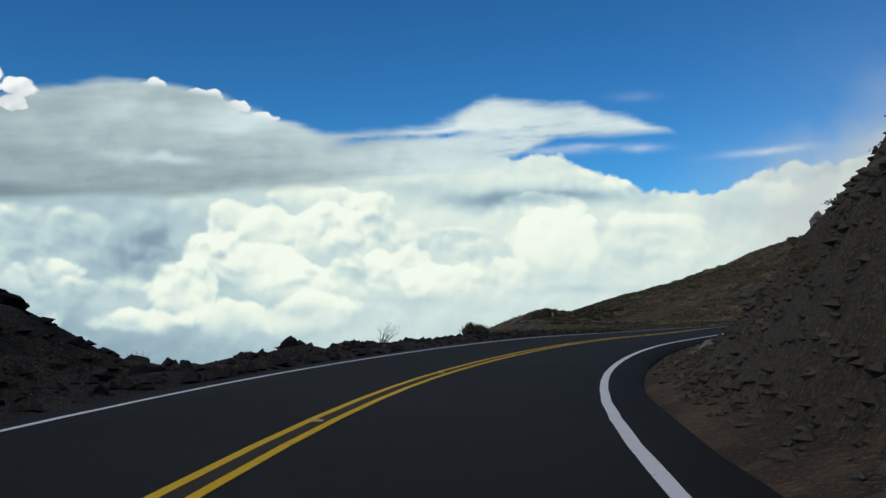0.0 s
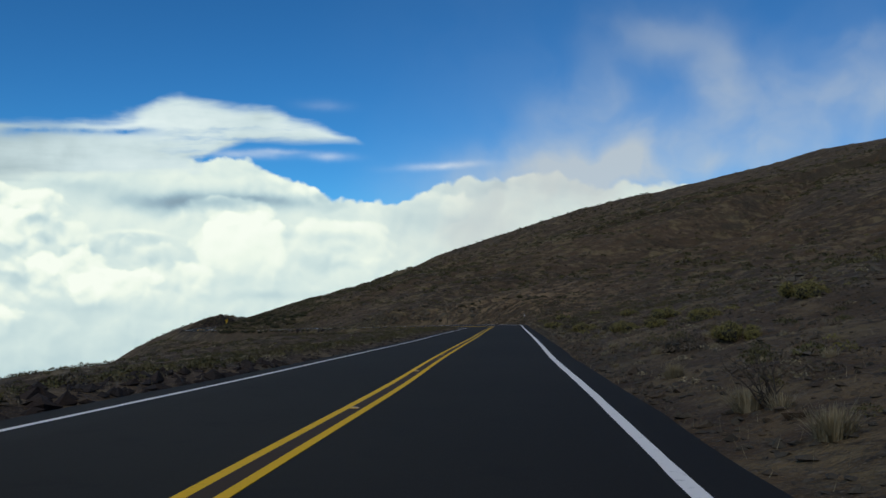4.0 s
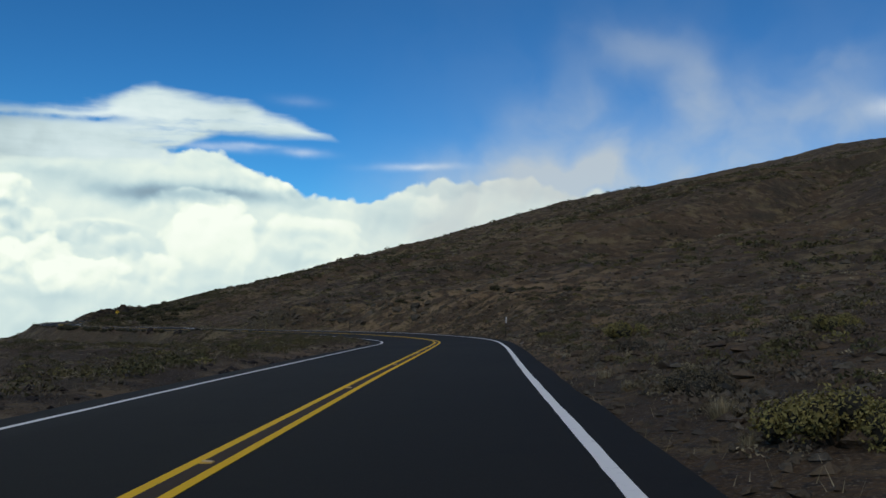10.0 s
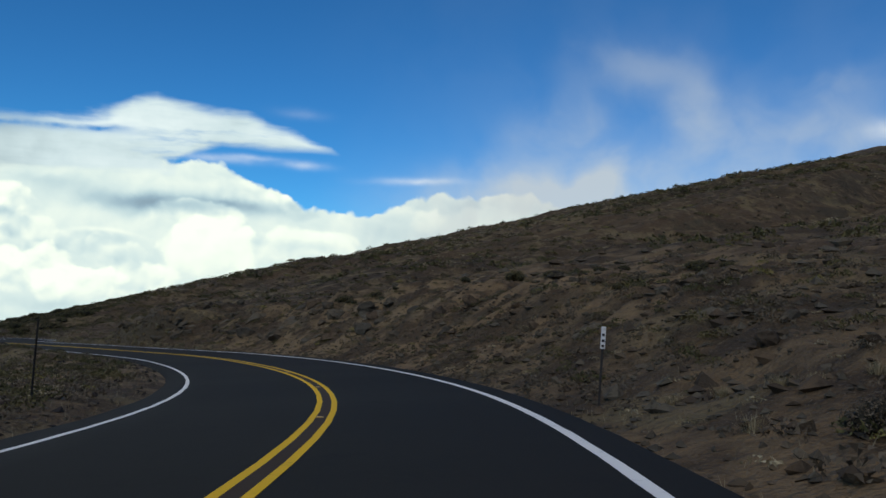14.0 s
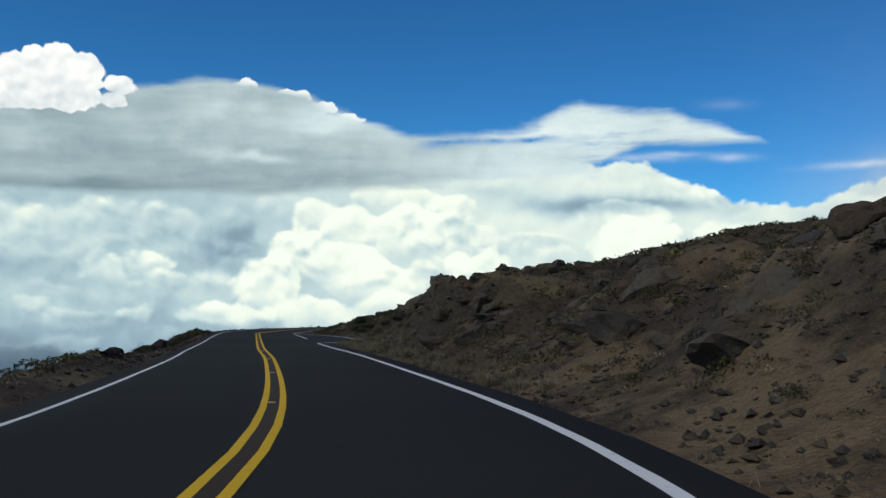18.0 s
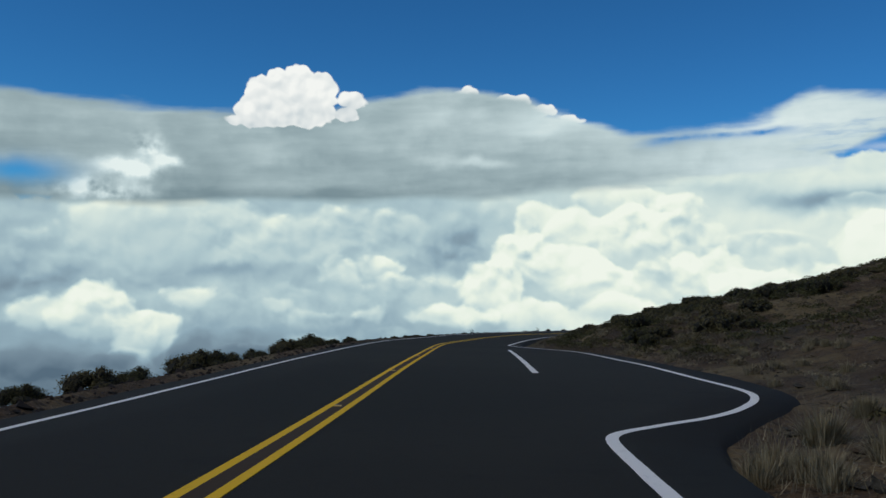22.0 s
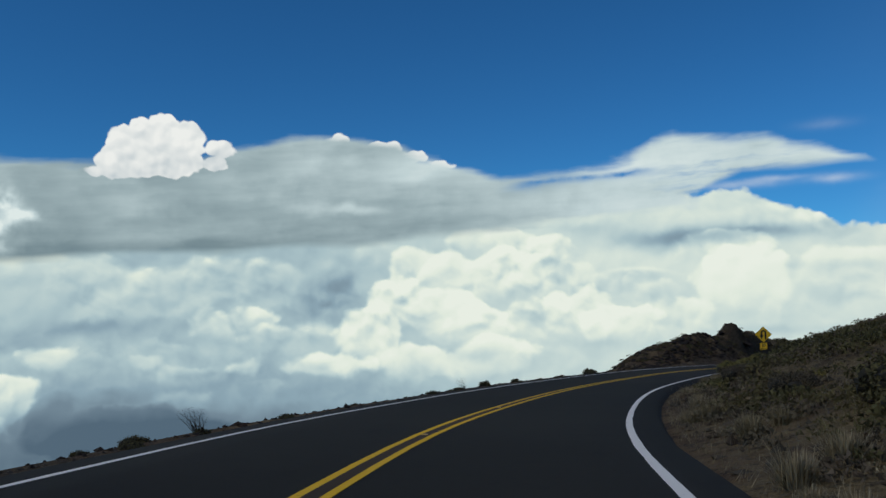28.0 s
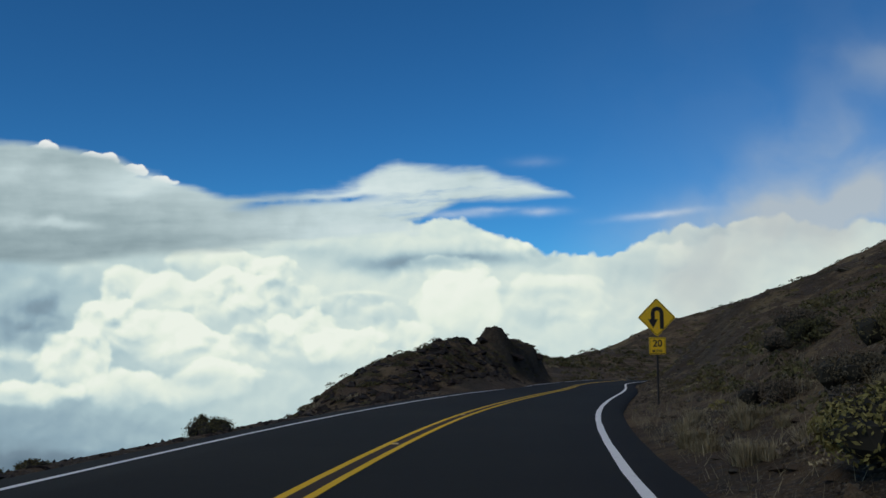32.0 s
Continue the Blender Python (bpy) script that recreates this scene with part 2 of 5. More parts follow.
cap = (((azim + 0.3) * 0.5).do("POWER", 2.0) + ((elev - 2.05 + (azim + 0.3).do("POWER", 2.0) * 0.05) * 6.5).do("POWER", 2.0)).do("MULTIPLY", -1.0).do("EXPONENT")
tone = tone + cap * 0.1
tone = tone - elev.ramp(-6.0, -8.2) * azim.ramp(12.0, 28.0) * 0.2


def cloud_colour(v):
    n = wt.nodes.new("ShaderNodeValToRGB")
    wt.links.new(v.out, n.inputs[0])
    el = n.color_ramp.elements
    for pos, col in ((0.0, (0.11, 0.16, 0.22)), (0.3, (0.22, 0.29, 0.36)), (0.45, (0.33, 0.44, 0.52)), (0.6, (0.50, 0.62, 0.66)), (0.75, (0.69, 0.78, 0.76)),
                     (0.9, (0.92, 0.95, 0.84)), (1.0, (1.0, 1.0, 0.90))):
        e = el.new(pos) if pos not in (0.0, 1.0) else el[0 if pos == 0 else -1]
        e.color = (col[0] * (0.91 + 0.03 * pos), col[1], col[2], 1)
    return Val(wt, n.outputs[0])


heap = cloud_colour(tone)
heap_top = azim.curve((-180, 4), (-52, 6.5), (-47, 7.0), (-36, 5.8), (-30, 5.9), (-25.2, 6.7), (-22.6, 6.0), (-19.5, 6.0), (-17.2, 4.3), (-15, 4.9),
                      (-12.8, 4.7), (-11.3, 5.5), (-10.2, 6.3), (-6, 6.9), (-2, 7.2), (3, 7.0), (8, 6.4), (14, 5.6), (25, 4.6), (38, 3.8), (44, 3.4), (52, 3.2), (180, 4))
heap_mask = (heap_top - (elev + w4 * 0.9 + w2 * 0.3) + (bulge - 0.3) * 0.9).ramp(-0.05, 0.3)

# the flat grey layer: fibres drawn out along it, a ragged upper edge and a long tail
slant = elev + azim * 0.05
drift = noise_at(wt, joined(wt, azim * 0.2 + w3 * 0.7, slant * 1.0, 5.0), 0.75, 3.5, 0.45) - 0.5
fibre = noise_at(wt, joined(wt, azim * 0.24 + w1 * 0.8, slant * 1.2 + w4 * 0.5, 15.0), 1.1, 3.0, 0.5) - 0.5
e2 = elev + drift * 1.5 + fibre * 0.7
e3 = elev + (noise_at(wt, joined(wt, azim * 0.1, elev * 0.5, 6.0), 0.8, 3.0, 0.5) - 0.5) * 1.2 + drift * 0.4
sheet_top = azim.curve((-180, 0), (-15.6, 7.4), (-14.2, 8.6), (-11, 9.5), (-8, 10.1), (-4.8, 10.2), (-3.2, 10.6), (-1.6, 10.3), (-0.6, 9.5), (2, 9.0), (5, 8.4), (8.4, 8.3), (10.5, 8.8),
                       (13, 9.6), (16.2, 10.6), (19, 11.0), (21.5, 11.1), (25.6, 10.2), (30, 8.8), (35, 8.8), (42, 8.9), (48, 9.2), (60, 9.4), (180, 8))
sheet_low = azim.curve((-180, 0), (-16, 8.4), (-14.5, 8.5), (-9, 8.1), (-6.4, 8.0), (-5.4, 7.2), (-4.6, 6.2), (-1, 5.8), (4, 5.2), (9, 4.8), (12.4, 4.5), (20, 3.7), (29, 3.1), (40, 2.7), (48, 2.6), (60, 2.4), (180, 2))
sheet_mask = (sheet_top - e2).ramp(-0.25, 0.55) * (e3 + azim.ramp(10.0, 6.0) * azim.ramp(-6.0, -4.0) * drift * 2.5 - sheet_low).ramp(-0.3, 0.4)
slit = ((elev + azim * 0.11 - 8.35 + drift * 1.0 + fibre * 0.7) * 3.0).do("POWER", 2.0).do("MULTIPLY", -1.0).do("EXPONENT") * azim.ramp(9.0, 5.5) * azim.ramp(-2.6, 0.5) * (w3 * 1.6 + 0.75)
gap = spots(slit, (47.0, 4.4, 2.4, 0.8, 1.0))
sheet_mask = sheet_mask * (gap * -1.0 + 1.0).do("MAXIMUM", 0.0) * (azim.ramp(1.0, -6.0) * fibre.ramp(0.0, -0.28) * -0.6 + 1.0)
sheet_tone = (e3 - sheet_low) * 0.026 + azim.curve((-180, 0.6), (-15, 0.80), (0, 0.74), (8, 0.58), (16, 0.47), (26, 0.39), (36, 0.38), (60, 0.38), (180, 0.5))
sheet_tone = sheet_tone + drift * 0.36 + fibre * 0.16 + w1 * 0.26 + w3 * 0.16 + (e3 - sheet_low).ramp(1.3, 0.2) * azim.ramp(11.0, 18.0) * -0.07
sheet_tone = spots(sheet_tone, (18.3, 6.2, 2.2, 0.3, 0.26), (16.5, 8.3, 3.5, 0.5, 0.12), (21.5, 6.6, 2.0, 0.35, 0.14), (13.0, 8.9, 2.6, 0.7, 0.12), (33.0, 6.6, 1.5, 0.8, 0.1))
# torn white scraps low in the grey layer
scrap = spots(w1 * 0.0, (41.0, 4.8, 1.7, 0.5, 1.0), (39.8, 6.2, 0.8, 0.7, 0.9), (42.6, 3.4, 2.4, 0.55, 0.9), (38.6, 5.5, 0.8, 0.3, 0.7)) * (w3 * 3.0 + fine * 1.5 + 0.75)
sheet_tone = sheet_tone + scrap.do("MAXIMUM", 0.0).do("MINIMUM", 0.5)


def grey_colour(v):
    n = wt.nodes.new("ShaderNodeValToRGB")
    wt.links.new(v.out, n.inputs[0])
    el = n.color_ramp.elements
    for pos, col in ((0.0, (0.14, 0.20, 0.25)), (0.3, (0.24, 0.31, 0.345)), (0.5, (0.40, 0.48, 0.51)), (0.75, (0.66, 0.74, 0.76)), (1.0, (0.92, 0.95, 0.93))):
        e = el.new(pos) if pos not in (0.0, 1.0) else el[0 if pos == 0 else -1]
        e.color = (col[0] * 0.92, col[1], col[2], 1)
    return Val(wt, n.outputs[0])


# the white tower and caps that stand behind the grey layer
TOWER = ((34.6, 8.3, 0.6, 0.4), (33.6, 8.9, 1.0, 1.1), (32.9, 10.2, 1.1, 1.1), (31.8, 10.7, 1.0, 1.1), (30.5, 10.8, 1.3, 1.3),
          (29.0, 10.7, 1.2, 1.0), (30.2, 9.3, 2.3, 1.3), (32.4, 9.0, 2.1, 1.1), (27.0, 10.0, 1.1, 0.6), (27.3, 9.1, 0.8, 0.6), (28.2, 9.9, 0.5, 0.4))
CAPS = ((19.3, 10.75, 0.8, 0.45), (16.8, 10.3, 0.7, 0.45), (15.9, 10.3, 1.1, 0.45), (14.3, 9.7, 1.1, 0.4), (12.8, 9.2, 0.7, 0.35), (12.0, 9.0, 0.5, 0.25))


def knobbed(group, swell_):
    """The mask of round heads that rise from a flat foot."""
    ta, te = azim + w3 * 0.3, elev + w4 * 0.3
    deep = w1 * 0.0 - 1.0
    for a, e, ra, re in group:
        q, r = (deep * 1e-7 + ta - a) * (1 / ra), (deep * 1e-7 + te - e) * (1 / re)
        deep = deep.do("SMOOTH_MAX", ((q * q + r * r).do("SQRT") * -1.0 + 1.0) * min(ra, re), 0.12)
    return (deep - knobs * swell_ + swell_ * 0.4).ramp(0.0, 0.12)


knobs = cells_at(wt, joined(wt, azim + w3 * 0.5, elev + w4 * 0.5), 1.35, 0.25)
knobs_lit = knobs - cells_at(wt, joined(wt, azim + w3 * 0.5 + 0.16, elev + w4 * 0.5 + 0.22), 1.35, 0.25)
tower_mask = knobbed(TOWER, 0.26)
caps_mask = knobbed(CAPS, 0.3)
tower_col = mixed(wt, (knobs_lit * -0.3 + relief * 0.7 + fine * 0.4 + (elev - 9.0) * 0.07 + 0.78).do("ADD", 0.0, clamp=True), (0.42, 0.53, 0.60), (0.98, 1.0, 0.97))

# thin fog that climbs the slope in strands, and loose wisps
FOG = ((-34.7, 15.1, 3.0, 1.5, 0.26), (-30.5, 12.5, 1.9, 2.3, 0.36), (-33.1, 9.5, 4.9, 2.1, 0.34), (-37.8, 12.5, 1.5, 2.5, 0.34),
       (-42.5, 11.3, 4.9, 2.5, 0.30), (-46.5, 13.8, 2.3, 1.1, 0.22), (-29.6, 6.6, 6.4, 1.4, 0.45), (-38.9, 7.6, 8.3, 2.3, 0.45),
       (-27.6, 10.1, 1.7, 2.6, 0.14), (-47.3, 9.7, 3.4, 2.3, 0.30), (-22.5, 3.0, 5.0, 3.0, 0.55), (-30.0, 5.4, 8.0, 2.0, 0.5))
fog_n = noise_at(wt, joined(wt, azim + w1 * 5.0, elev + w2 * 4.0, 4.0), 0.17, 4.0, 0.5)
fog = azim.ramp(-8.0, -34.0) * elev.ramp(30.0, 6.0) * 0.08
af, ef = azim + w1 * 4.0 + w3 * 0.8, elev + w2 * 4.0 + w4 * 0.8
for a, e, ra, re, v in FOG:
    q, r = (fog * 1e-7 + af - a) * (1 / ra), (fog * 1e-7 + ef - e) * (1 / re)
    fog = fog + (q * q + r * r).do("MULTIPLY", -1.0).do("EXPONENT") * v
fog = (fog * (fog_n.ramp(0.3, 0.68) * 0.75 + 0.42)).do("MINIMUM", 0.85)


def streak_at(a, e, ra, re, tilt, amp):
    """A thin drawn-out scrap of cloud."""
    q, r = (azim - a) * (1 / ra), (elev + azim * tilt - e - tilt * a + w4 * 0.3) * (1 / re)
    return (q * q + r * r).do("MULTIPLY", -1.0).do("EXPONENT") * amp


wisp = streak_at(-20.2, 6.9, 2.6, 0.22, 0.07, 0.9) + streak_at(-12.4, 7.3, 1.3, 0.26, 0.0, 0.7) + streak_at(-6.6, 7.2, 2.4, 0.25, 0.02, 0.7) + streak_at(-9.2, 7.5, 1.6, 0.16, 0.02, 0.5)
wisp = wisp + streak_at(-49.6, 11.2, 1.6, 0.6, 0.05, 1.1) + streak_at(-12.0, 10.6, 1.4, 0.3, 0.0, 0.2)
wisp = wisp * (w3 * 1.2 + fibre * 1.0 + 0.9)

sky = wt.nodes.new("ShaderNodeTexSky")
sky.sky_type, sky.sun_disc = "NISHITA", False
sky.sun_elevation, sky.sun_rotation = radians(SUN_EL), radians(-SUN_AZ)
sky.altitude, sky.air_density, sky.dust_density, sky.ozone_density = 3500.0, 1.0, 0.2, 1.5
SKY = 0.1
tint = wt.nodes.new("ShaderNodeMix")
tint.data_type, tint.blend_type = "RGBA", "MULTIPLY"
tint.inputs[0].default_value = 1.0
wt.links.new(sky.outputs[0], tint.inputs[6])
tint.inputs[7].default_value = (0.172, 0.60, 0.92, 1)
blue = Val(wt, tint.outputs[2])


def scaled(v, k):
    n = wt.nodes.new("ShaderNodeVectorMath")
    n.operation = "SCALE"
    wt.links.new(v.out, n.inputs[0])
    n.inputs["Scale"].default_value = k
    return Val(wt, n.outputs[0])


CLOUD = 0.95 / SKY
view = mixed(wt, (wisp * 0.6).do("ADD", 0.0, clamp=True), blue, (0.8 * CLOUD, 0.86 * CLOUD, 0.9 * CLOUD))
view = mixed(wt, heap_mask, view, scaled(heap, CLOUD))
view = mixed(wt, caps_mask, view, (0.92 * CLOUD, 0.95 * CLOUD, 0.93 * CLOUD))
view = mixed(wt, sheet_mask, view, scaled(grey_colour(sheet_tone), CLOUD))
view = mixed(wt, tower_mask, view, scaled(tower_col, CLOUD))
view = mixed(wt, fog, view, (0.54 * CLOUD, 0.59 * CLOUD, 0.60 * CLOUD))
# broken cloud overhead, above the view
deck = elev.ramp(24.0, 40.0) * noise_at(wt, joined(wt, dx, dy, 1.0), 2.2, 4.0).ramp(0.38, 0.6)
view = mixed(wt, deck * 0.55, view, (0.62 * CLOUD, 0.60 * CLOUD, 0.55 * CLOUD))
back = wt.nodes.new("ShaderNodeBackground")
back.inputs["Strength"].default_value = SKY
wt.links.new(view.out, back.inputs["Color"])
wout = wt.nodes.new("ShaderNodeOutputWorld")
wt.links.new(back.outputs[0], wout.inputs[0])

sun = new("sun", bpy.data.lights.new("sun", "SUN"))
sun.data.energy, sun.data.angle, sun.data.color = 0.75, radians(10), (1.0, 0.93, 0.82)
sa, se = radians(SUN_AZ), radians(SUN_EL)
sun.matrix_world = look((-math.sin(sa) * math.cos(se) * 50, math.cos(sa) * math.cos(se) * 50, math.sin(se) * 50), (0, 0, 0))
scene.view_settings.exposure = 0.0

# ---- the road's line: heading, grade and cross fall along its length ----
HEAD = [2.02, -0.32, -2.37, -7.02, -12.75, -16.97, -20.92, -24.29, -24.72, -23.79, -24.67, -24.7, -24.72, -24.61,
        -24.43, -24.63, -24.51, -25.08, -24.94, -24.31, -23.36, -18.88, -11.43, -4.6, 1.23, 6.44, 14.89, 17.33, 17.88,
        19.4, 18.21, 18.24, 18.2, 17.91, 18.34, 17.23, 11.18, 10.35, 7.17, 4.77, -0.42, -2.8, -5.53, -9.32, -12.32,
        -14.59, -17.65, -19.38, -20.04, -18.65, -17.07, -18.9, -21.87, -24.54, -27.04, -29.69, -32.36, -35.03]
GRADE = [-0.0519, -0.0615, -0.0598, -0.0524, -0.0566, -0.052, -0.0541, -0.0515, -0.053, -0.053, -0.0619, -0.067,
        -0.0713, -0.0784, -0.0782, -0.0799, -0.0697, -0.0787, -0.0742, -0.0687, -0.0658, -0.0615, -0.0489, -0.0507,
        -0.0537, -0.0557, -0.0552, -0.0506, -0.0485]
CROSS = [-0.0245, -0.0312, -0.0211, -0.0247, -0.0571, -0.0718, -0.0792, -0.0855, -0.0832, -0.071, -0.0394, -0.0354,
        -0.022, -0.0024, -0.0066, -0.0124, -0.0101, -0.0144, -0.0002, -0.016, -0.0119, -0.0049]
START, STOP, STEP = -12.0, 404.0, 2.0
LANE_R, LANE_L = 3.15, 3.15


def spline(values, gap, s):
    """A smooth curve through values that stand gap metres apart from START on."""
    k = np.asarray(values)
    q = np.clip((np.asarray(s, float) - START) / gap, 0, len(k) - 1.0001)
    i = q.astype(int)
    a = q - i
    p = [k[np.clip(i + j, 0, len(k) - 1)] for j in (-1, 0, 1, 2)]
    return 0.5 * (2 * p[1] + (p[2] - p[0]) * a + (2 * p[0] - 5 * p[1] + 4 * p[2] - p[3]) * a * a
                  + (3 * p[1] - p[0] - 3 * p[2] + p[3]) * a ** 3)


SS = np.arange(START, STOP, STEP)
TH = np.radians(spline(HEAD, 7.5, SS))
GR = spline(GRADE, 15.0, SS)
CR = spline(CROSS, 20.0, SS)
RX, RY, RZ = np.zeros(len(SS)), np.zeros(len(SS)), np.zeros(len(SS))
RX[1:] = np.cumsum(-np.sin((TH[1:] + TH[:-1]) / 2) * STEP)
RY[1:] = np.cumsum(np.cos((TH[1:] + TH[:-1]) / 2) * STEP)
RZ[1:] = np.cumsum((GR[1:] + GR[:-1]) / 2 * STEP)
ZERO = int(-START / STEP)
RX, RY, RZ = RX - RX[ZERO], RY - RY[ZERO], RZ - RZ[ZERO]


def on_road(s, u, up=0.0):
    """Points at s metres along the road and u metres to the right of its middle line."""
    th, c = np.interp(s, SS, TH), np.interp(s, SS, CR)
    past = np.maximum(np.asarray(s, float) - SS[-1], 0)
    x = np.interp(s, SS, RX) + np.cos(th) * u - np.sin(th) * past
    y = np.interp(s, SS, RY) + np.sin(th) * u + np.cos(th) * past
    return x, y, np.interp(s, SS, RZ) - c * u + up


def steps(x, *pairs):
    """A piecewise even function through pairs of (x, value)."""
    return np.interp(x, [p[0] for p in pairs], [p[1] for p in pairs])


def waves(x, y, size, seed, rough=0.5, layers=4):
    """Even random hills of about -1 to 1, by value noise on a lattice."""
    out, amp, tot = 0.0, 1.0, 0.0
    for k in range(layers):
        gx, gy = x / size * 2 ** k + 31.7 * k + seed, y / size * 2 ** k + 17.3 * k - seed
        i, j = np.floor(gx), np.floor(gy)
        a, b = gx - i, gy - j
        a, b = a * a * a * (a * (6 * a - 15) + 10), b * b * b * (b * (6 * b - 15) + 10)

        def corner(p, q):
            h = np.sin(p * 127.1 + q * 311.7 + seed * 74.7) * 43758.5453
            return (h - np.floor(h)) * 2 - 1
        v = (corner(i, j) * (1 - a) + corner(i + 1, j) * a) * (1 - b) + (corner(i, j + 1) * (1 - a) + corner(i + 1, j + 1) * a) * b
        out, tot = out + v * amp, tot + amp
        amp *= rough
    return out / tot


def bump(s, u, s0, u0, ls, lu, high):
    """A rounded knoll."""
    return high * np.exp(-(((s - s0) / ls) ** 2 + ((u - u0) / lu) ** 2) ** 1.5)


def mesa(s, u, s0, u0, ls, lu, high):
    """A steep-sided block with a flat top."""
    return high * np.exp(-(((s - s0) / ls) ** 2 + ((u - u0) / lu) ** 2) ** 3)


def edge_right(s):
    """Where the asphalt ends to the right: a narrow shoulder, and the wide pull-out."""
    return LANE_R + steps(s, (0.0, 0.6), (60.0, 0.55), (205.0, 0.55), (218.5, 0.7), (220.2, 1.1), (222.7, 2.5), (225.3, 3.8), (229.6, 4.1), (243.4, 3.9), (247.6, 3.3), (250.9, 1.9),
                          (253.3, 0.8), (258.3, 0.5))


def edge_left(s):
    return LANE_L + steps(s, (0.0, 0.5), (49.4, 0.55), (97.3, 0.6), (243.4, 0.5))


def ground_height(x, y):
    """The height of the bare ground at x, y, with the road's bed pressed into it."""
    x, y = np.asarray(x, float), np.asarray(y, float)
    s, u, base = np.zeros(x.shape), np.zeros(x.shape), np.zeros(x.shape)
    ex, ey = -np.sin(TH[-1]), np.cos(TH[-1])
    for k in range(0, x.size, 20000):
        sl = slice(k, k + 20000)
        d2 = (x[sl, None] - RX) ** 2 + (y[sl, None] - RY) ** 2
        j = d2.argmin(1)
        dx, dy = x[sl] - RX[j], y[sl] - RY[j]
        al = -dx * np.sin(TH[j]) + dy * np.cos(TH[j])
        inner = (j > 0) & (j < len(SS) - 1)
        s[sl] = SS[j] + np.where(inner, np.clip(al, -STEP, STEP), al)
        u[sl] = dx * np.cos(TH[j]) + dy * np.sin(TH[j])
    side = np.sign(u)
    zr = np.interp(s, SS, RZ) + np.where(s > STOP - STEP, (s - STOP + STEP) * -0.048, 0) + np.where(s < START, (s - START) * -0.05, 0)
    c = np.interp(s, SS, CR)
    er, el = edge_right(s), edge_left(s)
    bed = zr - c * np.clip(u, -el, er)
    n1, n2, n3 = waves(x, y, 14.0, 3.0), waves(x, y, 3.2, 8.0), waves(x, y, 60.0, 5.0)
    # right: a ditch, a cut bank and the mountain's slope
    r = np.maximum(u - er, 0)
    high = steps(s, (-12.0, 5.6), (11.7, 5.4), (15.6, 4.4), (18.1, 2.4), (21.3, 0.9), (27.7, 0.45), (49.4, 0.6), (89.2, 0.4), (137.3, 0.6), (150.1, 1.3), (158.1, 2.2),
                 (166.1, 2.6), (178.9, 3.0), (189.2, 2.5), (195.4, 1.8), (198.5, 2.25), (202.0, 2.4), (204.6, 1.75), (207.5, 1.0), (210.9, 0.7), (215.9, 0.4), (268.1, 0.5), (280.6, 0.9), (318.2, 1.3),
                 (337.0, 2.0), (352.0, 2.5), (366.9, 4.0), (412.9, 6.0))
    wide = steps(s, (-12.0, 4.0), (14.7, 4.5), (19.7, 3.0), (145.3, 3.5), (161.3, 6.5), (186.8, 6.5), (198.0, 4.0), (199.0, 1.3), (205.5, 1.3), (209.2, 3.0), (215.9, 4.0), (310.1, 4.0), (332.1, 6.0), (366.9, 7.0), (412.9, 8.0))
    q = np.clip((r - 0.5) / wide, 0, 1)
    cut = high * (q * q * (3 - 2 * q)) ** 0.8
    slope = steps(s, (0.0, 0.24), (49.4, 0.22), (121.0, 0.22), (161.3, 0.2), (190.0, 0.17), (201.0, 0.10), (208.0, 0.15), (225.0, 0.25), (284.9, 0.27), (346.9, 0.305), (412.9, 0.30))
    r2 = np.maximum(r - 3.0, 0)
    hill = slope * r2 - np.maximum(slope - 0.275, 0) * np.maximum(r2 - 20, 0) + steps(r2, (0, 0), (85, 0.6), (150, 0.9), (200, 0.2), (300, 1.0), (1500, 20.0)) + steps(s, (305, 0), (335, 0.8)) * np.clip((r2 - 30) / 40, 0, 1) - 0.02 * np.clip(r2 - 20, 0, 110) * np.exp(-((s - 272) / 34) ** 2)
    right = cut + hill - 0.1 * np.exp(-((r - 0.5) / 0.35) ** 2)
    right = right + n2 * np.clip(r / 3, 0, 1) * steps(cut, (0, 0.16), (3, 0.6)) + n1 * np.clip((r - 2) / 8, 0, 1) * 0.55 + n3 * np.clip((r - 15) / 60, 0, 1) * 4.0
    # left: a lava berm and the fall of the mountain
    w = np.maximum(-u - el, 0)
    berm = steps(s, (-12.0, 0.2), (20.0, 0.12), (34.0, 0.04), (41.7, 0.1), (51.0, 0.0), (181.3, 0.0), (193.1, 0.2), (210.9, 0.2), (243.4, 0.1), (268.1, -0.15), (284.9, -0.2), (412.9, -0.2))
    fall = steps(s, (-12.0, 0.5), (34.0, 0.42), (49.4, 0.22), (75.0, 0.17), (110.0, 0.15), (153.3, 0.10), (181.3, 0.16), (200.0, 0.5), (207.0, 0.85), (322.3, 0.8), (346.9, 0.4), (371.9, 0.12), (396.9, -0.08), (412.9, -0.2))
    lift = berm * np.exp(-((w - 1.6) / 0.9) ** 2)
    brow = np.maximum(w - steps(s, (198, 1.5), (206, 0.75), (325, 0.75), (340, 1.5)), 0)
    left = lift - fall * (np.minimum(brow, 3.0) + np.maximum(brow - 3.0, 0) * steps(s, (198, 1.0), (250, 0.35), (325, 0.35), (345, 1.0))) + n2 * np.clip(w / 2, 0, 1) * (0.12 + 0.3 * lift) + n1 * np.clip((w - 2) / 8, 0, 1) * 0.5 + n3 * np.clip((w - 15) / 60, 0, 1) * 3.0
    left = left - steps(s, (366.9, 0.0012), (406.9, 0.004)) * np.clip(w - 30, 0, 250) ** 2
